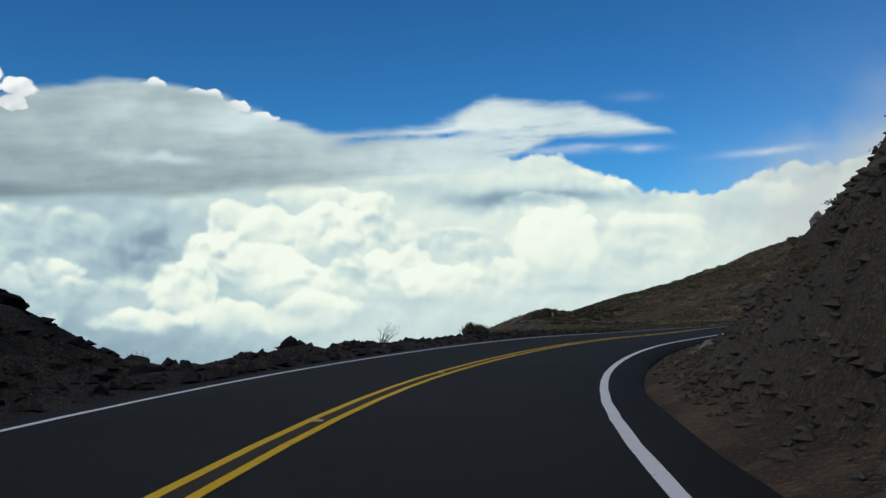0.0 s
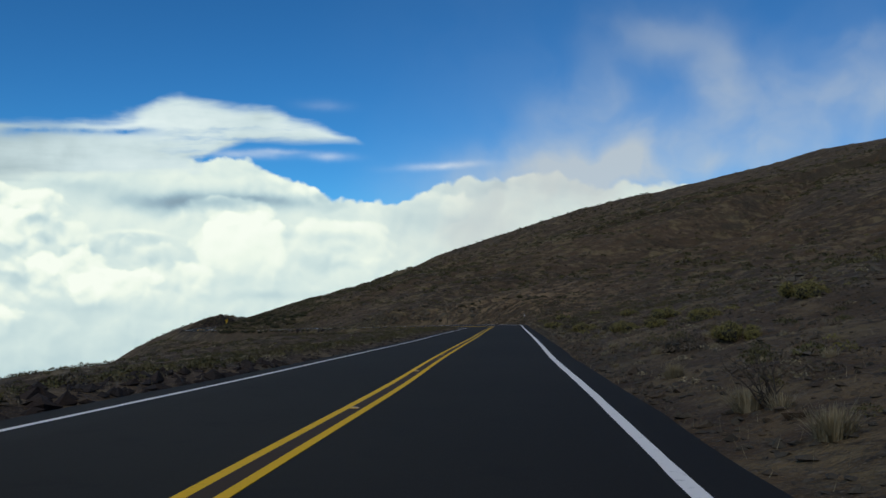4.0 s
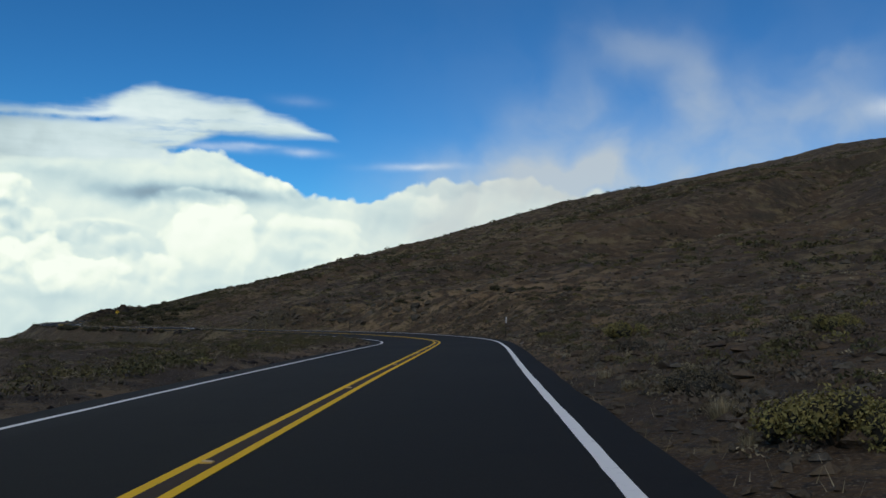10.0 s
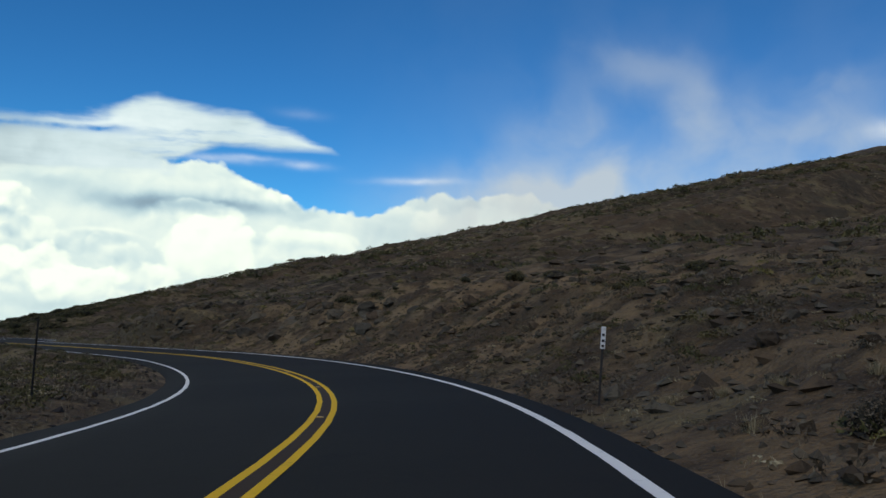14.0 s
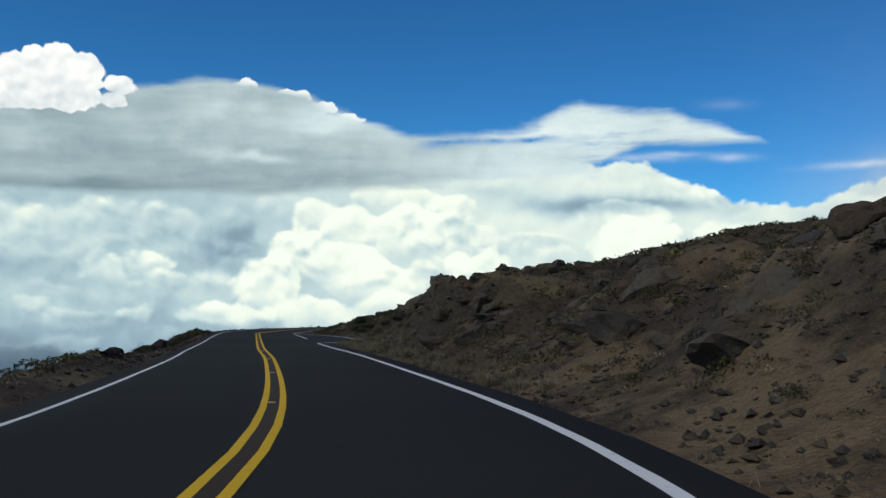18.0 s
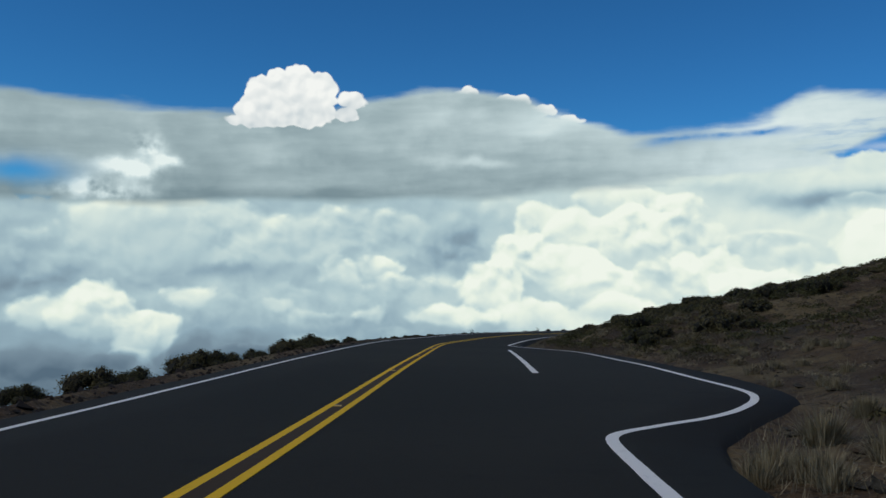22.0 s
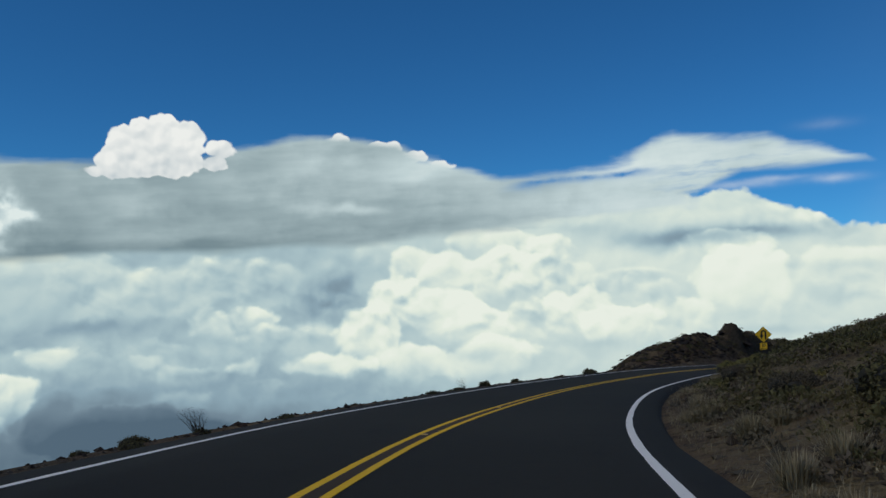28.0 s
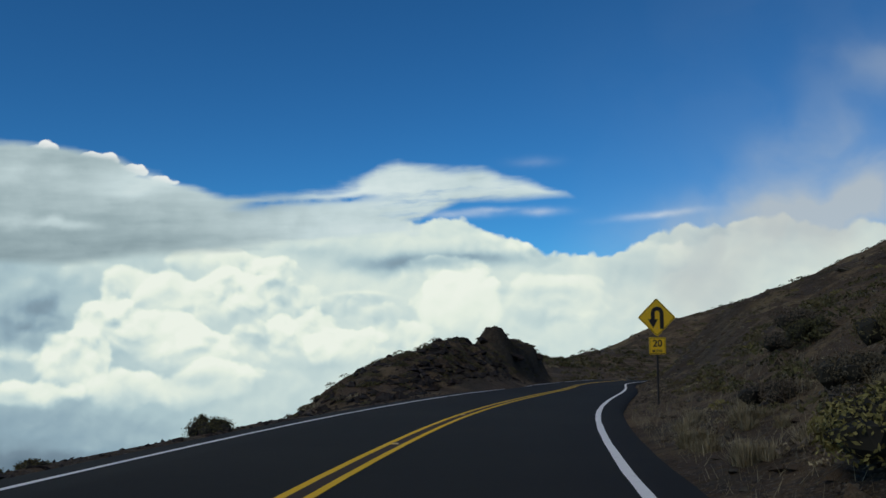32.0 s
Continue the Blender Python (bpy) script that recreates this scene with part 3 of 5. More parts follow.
    brink = steps(s, (-12.0, 7), (34.0, 10), (49.4, 40), (153.3, 60), (181.3, 25), (197.0, 8), (366.9, 10), (396.9, 20), (412.9, 20))
    left = left - 0.55 * np.maximum(w - brink, 0)
    crag = 1 - 2 * np.abs(waves(x, y, 1.9, 21.0, 0.6, 3))
    right = right + (crag - 0.55) * np.clip((r - 0.6) / 1.2, 0, 1) * np.clip(cut / 2.0, 0, 1) * steps(r, (0, 0.34), (9, 0.34), (16, 0.1)) * steps(s, (150, 1.0), (195, 1.4), (210, 1.4), (214, 0.6))
    stack = np.round(waves(x * 0.8 + y * 0.5, y * 1.1, 2.4, 31.0, 0.55, 2) * 3.5) / 3.5
    right = right + stack * 0.42 * np.clip((r - 0.8) / 0.8, 0, 1) * np.clip(cut / 1.2, 0, 1) * steps(r, (0, 1), (5, 1), (9, 0.2)) * steps(s, (188, 0), (195, 1), (206, 1), (210, 0))
    left = left + (crag - 0.55) * 0.45 * np.clip((w - 0.5) / 1.0, 0, 1) * (steps(s, (4, 1), (26, 1), (30, 0), (344, 0), (350, 1.0), (372, 1.6), (378, 2.8), (388, 2.8), (395, 0)) * steps(w, (0, 1), (9, 1), (14, 0)))
    z = np.where(u >= 0, bed + right, bed + left)
    # knolls beside the road: the outcrop past the warning sign and the rocks at the first bend
    z = z + bump(s, u, 358, -9.0, 15, 4.2, 2.8) + bump(s, u, 366, -7.2, 7.0, 2.4, 0.9) + bump(s, u, 374, -7.6, 6.0, 2.6, 1.5) + mesa(s, u, 383, -7.5, 8.0, 2.4, 3.0) + bump(s, u, 13.4, -9.0, 5, 2.6, 2.9) + bump(s, u, 500, 0, 32, 22, 4.0) - bump(s, u, 445, -22, 20, 10, 1.5) + bump(s, u, 138, -48, 45, 24, 2.6)
    # boulders and hummocks roughen the far slope
    rough = 1 - 2 * np.abs(waves(x, y, 7.0, 13.0, 0.6, 3))
    z = z + np.where(u > 0, (rough - 0.5) * np.clip((r - 12) / 40, 0, 1) * 0.9, 0)
    # the mountain's shoulder, five hundred metres off, rises to the right
    away, turn = np.hypot(x - 5, y - 20), np.degrees(np.arctan2(x - 5, y - 20))
    crest = steps(turn, (6, -60), (10, -27), (12, -19), (14, -14), (16, -8), (18, -0.5), (19.5, 7), (22, 14.5), (26, 26), (29, 34.5), (32, 40.5), (36, 49), (40, 58), (43, 65), (46.5, 70), (60, 92), (110, 150)) + waves(x, y, 30.0, 17.0, 0.6) * 1.6
    z = np.where((turn > 6) & (turn < 110) & (away > 250), np.maximum(z, crest - np.where(away < 500, 0.2 * (500 - away), 0.25 * (away - 500))), z)
    inside = np.minimum(u + el, er - u)
    return z - np.where(inside > -0.4, 0.06 + 0.3 * np.clip((inside - 0.35) / 0.4, 0, 1), 0), s, u

# ---- materials ----
def material(name, rough=0.85, metal=0.0):
    m = bpy.data.materials.new(name)
    m.use_nodes = True
    t = m.node_tree
    b = t.nodes["Principled BSDF"]
    b.inputs["Roughness"].default_value, b.inputs["Metallic"].default_value = rough, metal
    return m, t, b


def spot_at(tree, space="Object"):
    n = tree.nodes.new("ShaderNodeTexCoord")
    return Val(tree, n.outputs[space])


def world_place(tree):
    n = tree.nodes.new("ShaderNodeNewGeometry")
    return Val(tree, n.outputs["Position"])


def bumped(tree, shader, height, strength, depth):
    n = tree.nodes.new("ShaderNodeBump")
    n.inputs["Strength"].default_value, n.inputs["Distance"].default_value = strength, depth
    tree.links.new(height.out, n.inputs["Height"])
    tree.links.new(n.outputs[0], shader.inputs["Normal"])


def speckle(tree, vec, scale):
    n = tree.nodes.new("ShaderNodeTexVoronoi")
    n.inputs["Scale"].default_value = scale
    tree.links.new(vec.out, n.inputs["Vector"])
    return Val(tree, n.outputs["Color"]), Val(tree, n.outputs["Distance"])


def ground_material():
    m, t, b = material("volcanic_ground", 0.95)
    p = world_place(t)
    big, mid, fin = noise_at(t, p, 0.05, 4), noise_at(t, p, 0.45, 5, 0.6), noise_at(t, p, 4.0, 5, 0.65)
    col, dist = speckle(t, p, 3.5)
    c = mixed(t, big.ramp(0.35, 0.65), (0.062, 0.043, 0.026), (0.106, 0.069, 0.038))
    c = mixed(t, mid.ramp(0.48, 0.66) * 0.9, c, (0.185, 0.132, 0.07))
    wide = noise_at(t, p, 0.16, 5, 0.65)
    c = mixed(t, wide.ramp(0.52, 0.66) * 0.75, c, (0.225, 0.172, 0.086))
    c = mixed(t, wide.ramp(0.46, 0.34) * 0.6, c, (0.044, 0.038, 0.021))
    c = mixed(t, fin.ramp(0.5, 0.68) * 0.8, c, (0.026, 0.022, 0.017))
    c = mixed(t, dist.ramp(0.22, 0.1) * mid.ramp(0.4, 0.6) * 0.55, c, (0.2, 0.165, 0.12))
    t.links.new(c.out, b.inputs["Base Color"])
    b.inputs["Specular IOR Level"].default_value = 0.2
    # ochre soil laid bare in the long road cut, and rusty earth in the first
    for s_, u_, reach, colour in ((170.0, 8.0, 26.0, (0.30, 0.20, 0.105)), (180.0, 8.5, 14.0, (0.27, 0.19, 0.1)), (134.0, 9.0, 26.0, (0.24, 0.16, 0.085)), (10.0, 7.0, 13.0, (0.17, 0.098, 0.055))):
        near = t.nodes.new("ShaderNodeVectorMath")
        near.operation = "DISTANCE"
        t.links.new(p.out, near.inputs[0])
        near.inputs[1].default_value = tuple(float(v) for v in on_road(s_, u_, 1.5))
        c = mixed(t, Val(t, near.outputs["Value"]).ramp(reach, reach * 0.4) * mid.ramp(0.4, 0.62) * 0.75, c, colour)
    # black lava at the first bend and on the knoll
    for s_, u_, reach in ((12.0, -8.0, 10.0), (26.0, -7.0, 11.0), (40.0, -6.5, 9.0), (380.0, -7.5, 8.0)):
        near = t.nodes.new("ShaderNodeVectorMath")
        near.operation = "DISTANCE"
        t.links.new(p.out, near.inputs[0])
        near.inputs[1].default_value = tuple(float(v) for v in on_road(s_, u_, 0.5))
        c = mixed(t, Val(t, near.outputs["Value"]).ramp(reach, reach * 0.55) * 0.8, c, (0.030, 0.025, 0.020))
    grit, gap = speckle(t, p, 14.0)
    facing = t.nodes.new("ShaderNodeSeparateXYZ")
    geo_ = t.nodes.new("ShaderNodeNewGeometry")
    t.links.new(geo_.outputs["Normal"], facing.inputs[0])
    steep = Val(t, facing.outputs[2]).ramp(0.86, 0.66) * mid.ramp(0.3, 0.55)
    c = mixed(t, steep * 0.8, c, (0.068, 0.058, 0.040))
    c2 = mixed(t, gap.ramp(0.3, 0.12) * fin.ramp(0.42, 0.6) * 0.75, c, (0.22, 0.18, 0.13))
    dust = noise_at(t, p, 22.0, 4, 0.7)
    c2 = mixed(t, dust.ramp(0.55, 0.7) * 0.5, c2, (0.024, 0.02, 0.016))
    c2 = mixed(t, dust.ramp(0.46, 0.32) * 0.6, c2, (0.24, 0.185, 0.115))
    t.links.new(c2.out, b.inputs["Base Color"])
    bumped(t, b, mid * 0.5 + fin * 0.45 + dist * -0.3 + gap * -0.15 + dust * 0.12, 1.0, 0.36)
    return m


def asphalt_material():
    m, t, b = material("asphalt", 0.85)
    p = world_place(t)
    big, mid, fin = noise_at(t, p, 0.12, 4), noise_at(t, p, 1.6, 5, 0.6), noise_at(t, p, 60.0, 2)
    c = mixed(t, big.ramp(0.35, 0.7), (0.0178, 0.0158, 0.0118), (0.0252, 0.0226, 0.0172))
    c = mixed(t, mid.ramp(0.55, 0.75) * 0.5, c, (0.0112, 0.0098, 0.0083))
    c = mixed(t, fin.ramp(0.55, 0.7) * 0.4, c, (0.042, 0.038, 0.034))
    t.links.new(c.out, b.inputs["Base Color"])
    b.inputs["Specular IOR Level"].default_value = 0.12
    bumped(t, b, fin, 0.25, 0.004)
    return m


def paint_material(name, colour, worn):
    m, t, b = material(name, 0.75)
    b.inputs["Specular IOR Level"].default_value = 0.15
    p = world_place(t)
    n, q = noise_at(t, p, 9.0, 5, 0.7), noise_at(t, p, 1.1, 3)
    c = mixed(t, n.ramp(0.56, 0.72) * q.ramp(0.35, 0.65) * worn, colour, (0.06, 0.058, 0.05))
    t.links.new(c.out, b.inputs["Base Color"])
    return m


GROUND, ASPHALT = ground_material(), asphalt_material()
WHITE, YELLOW = paint_material("white_road_paint", (0.90, 0.88, 0.83), 0.5), paint_material("yellow_road_paint", (0.88, 0.53, 0.014), 0.4)


# ---- helpers for meshes ----
def mesh_object(name, verts, faces, mat, smooth=True, parent=None):
    me = bpy.data.meshes.new(name)
    me.from_pydata(verts, [], faces)
    me.materials.append(mat)
    if smooth:
        me.polygons.foreach_set("use_smooth", [True] * len(me.polygons))
    me.update()
    ob = new(name, me)
    if parent is not None:
        ob.parent = parent
    return ob


def grid_faces(rows, cols):
    i, j = np.meshgrid(np.arange(rows - 1), np.arange(cols - 1), indexing="ij")
    a = (i * cols + j).ravel()
    return np.stack([a, a + 1, a + cols + 1, a + cols], 1).tolist()


# ---- the ground: one sheet that follows the road and reaches the far slopes ----
gy = np.concatenate([np.linspace(-900, -60, 24)[:-1], np.linspace(-60, -14, 20)[:-1], np.arange(-14, 385, 0.5), np.linspace(385, 560, 110)[1:], np.linspace(560, 900, 40)[1:], np.linspace(900, 2200, 18)[1:]])
gu = np.concatenate([-np.geomspace(1500, 60, 26), -np.linspace(58, 16, 34), -np.linspace(15.2, 4.4, 26), np.linspace(-4.2, 4.6, 6), np.linspace(4.9, 18, 42), np.linspace(18.8, 60, 40), np.geomspace(61, 300, 64), np.geomspace(306, 900, 44), np.geomspace(930, 1500, 10)])
end = (RX[-1] - RX[-2]) / (RY[-1] - RY[-2])
gx0 = np.interp(gy, RY, RX) + np.where(gy > RY[-1], (gy - RY[-1]) * end * 0.5, 0)
GX = (gx0[:, None] + gu[None, :])
GY = np.repeat(gy[:, None], len(gu), 1)
gz, gs, gu_true = ground_height(GX.ravel(), GY.ravel())
gz = np.maximum(gz, -420 + 0 * gz)
# the far slopes are evened out along the road
gz = gz.reshape(len(gy), len(gu))
rows_ = np.where((gy > -14) & (gy < 385))[0]
calm = np.clip((-gu - 24) / 30, 0, 1)
soft_ = gz[rows_]
for _ in range(4):
    wide_ = np.pad(soft_, ((45, 45), (0, 0)), mode="reflect", reflect_type="odd")
    total = np.cumsum(np.concatenate([np.zeros((1, len(gu))), wide_]), axis=0)
    soft_ = (total[91:] - total[:-91]) / 91
gz[rows_] = gz[rows_] * (1 - calm) + soft_ * calm
GZ = gz
gz = gz.ravel()
ground = mesh_object("ground", np.stack([GX.ravel(), GY.ravel(), gz], 1).tolist(), grid_faces(len(gy), len(gu)), GROUND)
tagged(ground, "dark brown volcanic soil and lava slope with scattered stones", "ground", kind="structure")

# ---- the road ----
rs = np.arange(-10, 400, 1.25)


def ribbon(name, s, left, right, up, thick, mat, parent=None):
    """A strip along the road between two lines beside its middle, with thickness."""
    left, right = np.broadcast_to(left, s.shape), np.broadcast_to(right, s.shape)
    cols = []
    for u, dz in ((left, up - thick), (left, up), (right, up), (right, up - thick)):
        cols.append(np.stack(on_road(s, u, dz), 1))
    v = np.stack(cols, 1).reshape(-1, 3)
    f = grid_faces(len(s), 4) + [(3, 2, 1, 0), tuple(len(v) - 4 + k for k in range(4))]
    ob = mesh_object(name, v.tolist(), [tuple(reversed(q)) for q in f], mat, smooth=False, parent=parent)
    return ob


def road_sheet():
    rows = []
    el_, er_ = edge_left(rs), edge_right(rs)
    wob = waves(rs, rs * 0, 2.5, 4.0) * 0.07
    wob2 = waves(rs, rs * 0 + 9, 2.5, 6.0) * 0.07
    for k in (0, 1, 2, 3, 4, 5, 6, 7, 8):
        if k in (0, 8):
            u, dz = (-(el_ + 0.12 + wob) if k == 0 else er_ + 0.12 + wob2), -0.14
        else:
            a = (k - 1) / 6
            u, dz = -(el_ + wob) * (1 - a) + (er_ + wob2) * a, 0.0
        rows.append(np.stack(on_road(rs, u, dz), 1))
    v = np.stack(rows, 1).reshape(-1, 3)
    return mesh_object("road", v.tolist(), [tuple(reversed(q)) for q in grid_faces(len(rs), 9)], ASPHALT)


road = tagged(road_sheet(), "dark grey asphalt mountain road, freshly surfaced, two lanes", "road", kind="structure")
LINE = 0.005
STAIN = paint_material("stained_asphalt", (0.050, 0.028, 0.012), 0.8)


def marking(name, s0, s1, u0, u1, mat, label, step=0.5):
    s = np.linspace(s0, s1, max(int((s1 - s0) / step), 2) + 1)
    if mat is WHITE:      # rolled on by hand: the edges waver
        u0, u1 = u0 + waves(s, s * 0 + u0, 0.9, 2.0) * 0.014, u1 + waves(s, s * 0 + u1, 0.9, 7.0) * 0.014
    ob = ribbon(name, s, u0, u1, LINE, 0.004, mat)
    return tagged(ob, label, "road marking", kind="structure")


marking("centre_strip", -10, 398, -0.084, 0.084, STAIN, "brown-stained asphalt strip between the yellow stripes")
marking("yellow_line", -10, 398, -0.185, -0.085, YELLOW, "inner yellow stripe of the double centre line")
marking("yellow_line", -10, 398, 0.085, 0.185, YELLOW, "outer yellow stripe of the double centre line")
marking("edge_line", -10, 398, -LANE_L - 0.05, -LANE_L + 0.05, WHITE, "thin white edge line beside the drop")
marking("edge_line", -10, 218.8, LANE_R - 0.065, LANE_R + 0.065, WHITE, "white edge line beside the bank")
marking("edge_line", 256.4, 398, LANE_R - 0.06, LANE_R + 0.06, WHITE, "white edge line past the pull-out")
marking("dash_line", 230.5, 247, LANE_R - 0.07, LANE_R + 0.07, WHITE, "white dash between lane and pull-out")


def swung_line(pairs, width):
    """The edge line that swings out round the pull-out."""
    q = np.array(pairs, float)
    k = np.linspace(0, len(q) - 1, len(q) * 6)
    i = np.clip(k.astype(int), 0, len(q) - 2)
    a = (k - i)[:, None]
    p = [q[np.clip(i + j, 0, len(q) - 1)] for j in (-1, 0, 1, 2)]
    c = 0.5 * (2 * p[1] + (p[2] - p[0]) * a + (2 * p[0] - 5 * p[1] + 4 * p[2] - p[3]) * a ** 2 + (3 * p[1] - p[0] - 3 * p[2] + p[3]) * a ** 3)
    d = np.gradient(c, axis=0)
    d /= np.hypot(d[:, 0], d[:, 1])[:, None]
    nrm = np.stack([-d[:, 1], d[:, 0]], 1) * width / 2
    a, b = c + nrm, c - nrm
    v = np.stack([np.stack(on_road(w[:, 0], w[:, 1], LINE - low), 1) for w, low in ((a, 0.004), (a, 0), (b, 0), (b, 0.004))], 1).reshape(-1, 3)
    ob = mesh_object("edge_line", v.tolist(), grid_faces(len(c), 4), WHITE, smooth=False)
    return tagged(ob, "white edge line that swings out round the pull-out", "road marking", kind="structure")


swung_line(((218.8, 3.15), (220.2, 3.25), (221.1, 3.9), (222, 4.7), (223.1, 5.4), (224.7, 6.1), (226.4, 6.42), (229.6, 6.4), (235, 6.4), (239.4, 6.25),
            (244, 6.2), (246.6, 6.05), (248.6, 5.7), (251.5, 4.5), (253.6, 3.6), (255.2, 3.2), (256.4, 3.15)), 0.13)


# ---- materials of rocks, plants and road furniture ----
def rock_material(name, dark, pale, rust, lichen=0.25):
    m, t, b = material(name, 0.93)
    p = world_place(t)
    big, mid, fin = noise_at(t, p, 0.9, 5, 0.6), noise_at(t, p, 4.0, 5, 0.65), noise_at(t, p, 26.0, 3, 0.6)
    info = t.nodes.new("ShaderNodeObjectInfo")
    c = mixed(t, Val(t, info.outputs["Random"]), dark, pale)
    c = mixed(t, big.ramp(0.45, 0.68), c, rust)
    c = mixed(t, mid.ramp(0.58, 0.72) * lichen, c, (0.24, 0.22, 0.18))
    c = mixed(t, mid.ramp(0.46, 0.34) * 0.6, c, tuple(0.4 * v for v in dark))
    t.links.new(c.out, b.inputs["Base Color"])
    b.inputs["Specular IOR Level"].default_value = 0.2
    bumped(t, b, mid * 0.7 + fin * 0.3, 0.9, 0.12)
    return m


def leaf_material(name, deep, bright, dry, amount):
    m, t, b = material(name, 0.7)
    g = t.nodes.new("ShaderNodeNewGeometry")
    n = noise_at(t, Val(t, g.outputs["Position"]), 0.35, 3)
    c = mixed(t, Val(t, g.outputs["Random Per Island"]), deep, bright)
    c = mixed(t, n.ramp(0.42, 0.66) * amount, c, dry)
    t.links.new(c.out, b.inputs["Base Color"])
    b.inputs["Specular IOR Level"].default_value = 0.15
    return m


def plain(name, colour, rough=0.5, metal=0.0, grain=0.12):
    m, t, b = material(name, rough, metal)
    n = noise_at(t, spot_at(t), 9.0, 4, 0.6)
    c = mixed(t, n.ramp(0.45, 0.75) * grain * 4, colour, tuple(v * 0.62 for v in colour))
    t.links.new(c.out, b.inputs["Base Color"])
    return m


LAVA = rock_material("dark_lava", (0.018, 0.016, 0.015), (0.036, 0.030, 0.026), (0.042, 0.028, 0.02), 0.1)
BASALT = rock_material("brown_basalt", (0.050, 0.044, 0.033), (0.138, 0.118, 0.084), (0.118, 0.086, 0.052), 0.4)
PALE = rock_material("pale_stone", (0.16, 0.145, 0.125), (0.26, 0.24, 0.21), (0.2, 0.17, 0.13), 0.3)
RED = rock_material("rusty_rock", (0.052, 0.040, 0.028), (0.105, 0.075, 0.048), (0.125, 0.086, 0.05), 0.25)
GREEN_LEAF = leaf_material("shrub_leaf", (0.036, 0.037, 0.017), (0.110, 0.104, 0.040), (0.14, 0.112, 0.05), 0.65)
GOLD_LEAF = leaf_material("yellow_green_leaf", (0.095, 0.086, 0.026), (0.27, 0.235, 0.075), (0.20, 0.16, 0.06), 0.4)
GREY_LEAF = leaf_material("grey_brown_twigs", (0.060, 0.047, 0.033), (0.155, 0.124, 0.085), (0.10, 0.09, 0.05), 0.5)
STRAW = leaf_material("dry_grass", (0.16, 0.13, 0.075), (0.42, 0.355, 0.22), (0.15, 0.125, 0.06), 0.5)
BARK = plain("bark", (0.045, 0.034, 0.024), 0.9)
# near-black colour that carries the shade deep inside the crowns
INNER_SHADE = plain("shrub_inner_shade", (0.020, 0.018, 0.010), 0.95)
STEEL = plain("galvanised_steel", (0.42, 0.42, 0.41), 0.45, 0.8)
DARK_STEEL = plain("dark_steel", (0.045, 0.04, 0.035), 0.6, 0.5)
SIGN_YELLOW = plain("sign_yellow", (0.92, 0.56, 0.02), 0.4, 0.0, 0.04)
SIGN_BLACK = plain("sign_black", (0.020, 0.016, 0.014), 0.5)
SIGN_BACK = plain("sign_back", (0.35, 0.35, 0.34), 0.5, 0.6)
MARKER_WHITE = plain("marker_white", (0.72, 0.71, 0.68), 0.5)
MARKER_AMBER = plain("marker_amber", (0.62, 0.36, 0.05), 0.3)

rng = np.random.RandomState(11)


def part(name, bm, mat, parent, label=""):
    """Links a bmesh as one mesh under a thing or a part."""
    me = bpy.data.meshes.new(name)
    bm.to_mesh(me)
    bm.free()
    me.materials.append(mat)
    ob = new(name, me)
    ob.parent = parent
    return tagged(ob, label)


def put(s, u):
    """The place on the ground at s along the road and u to its right."""
    x, y, _ = on_road(np.atleast_1d(s), np.atleast_1d(u))
    i = np.clip(np.searchsorted(gy, y) - 1, 0, len(gy) - 2)
    f = (y - gy[i]) / (gy[i + 1] - gy[i])

    def across(k):
        v = x - gx0[k]
        j = np.clip(np.searchsorted(gu, v) - 1, 0, len(gu) - 2)
        a = np.clip((v - gu[j]) / (gu[j + 1] - gu[j]), 0, 1)
        return GZ[k, j] * (1 - a) + GZ[k, j + 1] * a
    return np.stack([x, y, across(i) * (1 - f) + across(i + 1) * f], 1)


def turned(p, rz=0.0, size=1.0, flat=1.0, rx=0.0, ry=0.0):
    return pose(float(p[0]), float(p[1]), float(p[2]), rx, ry, rz) @ Matrix.Diagonal((size, size, size * flat, 1))


# ---- rocks: broken blocks, each cut by planes ----
def rock_mesh(name, seed, mat, cuts=14, rough=0.16, level=3):
    r = np.random.RandomState(seed)
    bm = bmesh.new()
    bmesh.ops.create_icosphere(bm, subdivisions=level, radius=1.0)
    norms = r.normal(size=(cuts, 3))
    norms /= np.linalg.norm(norms, axis=1)[:, None]
    deep = r.uniform(0.38, 0.72, cuts)
    stretch = Vector((r.uniform(0.9, 1.45), r.uniform(0.7, 1.1), r.uniform(0.6, 0.95)))
    for v in bm.verts:
        c = v.co.copy()
        for n, d in zip(norms, deep):
            n = Vector(n)
            over = c.dot(n) - d
            if over > 0:
                c -= n * over * 0.97
        c += v.co * (noise.noise(c * 2.6 + Vector((seed, 0, 0))) * rough + noise.noise(c * 7.0 + Vector((0, seed, 0))) * rough * 0.6)
        v.co = Vector((c.x * stretch.x, c.y * stretch.y, c.z * stretch.z)) * 1.3
    me = bpy.data.meshes.new(name)
    bm.to_mesh(me)
    bm.free()
    me.materials.append(mat)
    return me


ROCKS = {m: [rock_mesh("boulder", 10 * i + k, m, 10 + 2 * k, 0.12 + 0.03 * (k % 3)) for k in range(6)] for i, m in enumerate((LAVA, BASALT, RED, PALE))}


def boulder(s, u, size, mat, label, group, sink=0.5, flat=None):
    """A rock with sink of its height below the ground."""
    ob = new("boulder", ROCKS[mat][rng.randint(6)])
    p = put(s, u)[0]
    f = rng.uniform(0.65, 1.0) if flat is None else flat
    p[2] += size * f * 0.62 * (1 - 2 * sink)
    ob.matrix_world = turned(p, rng.uniform(0, 360), size, f, rng.uniform(-25, 25), rng.uniform(-25, 25))
    return tagged(ob, label, "rock", group)


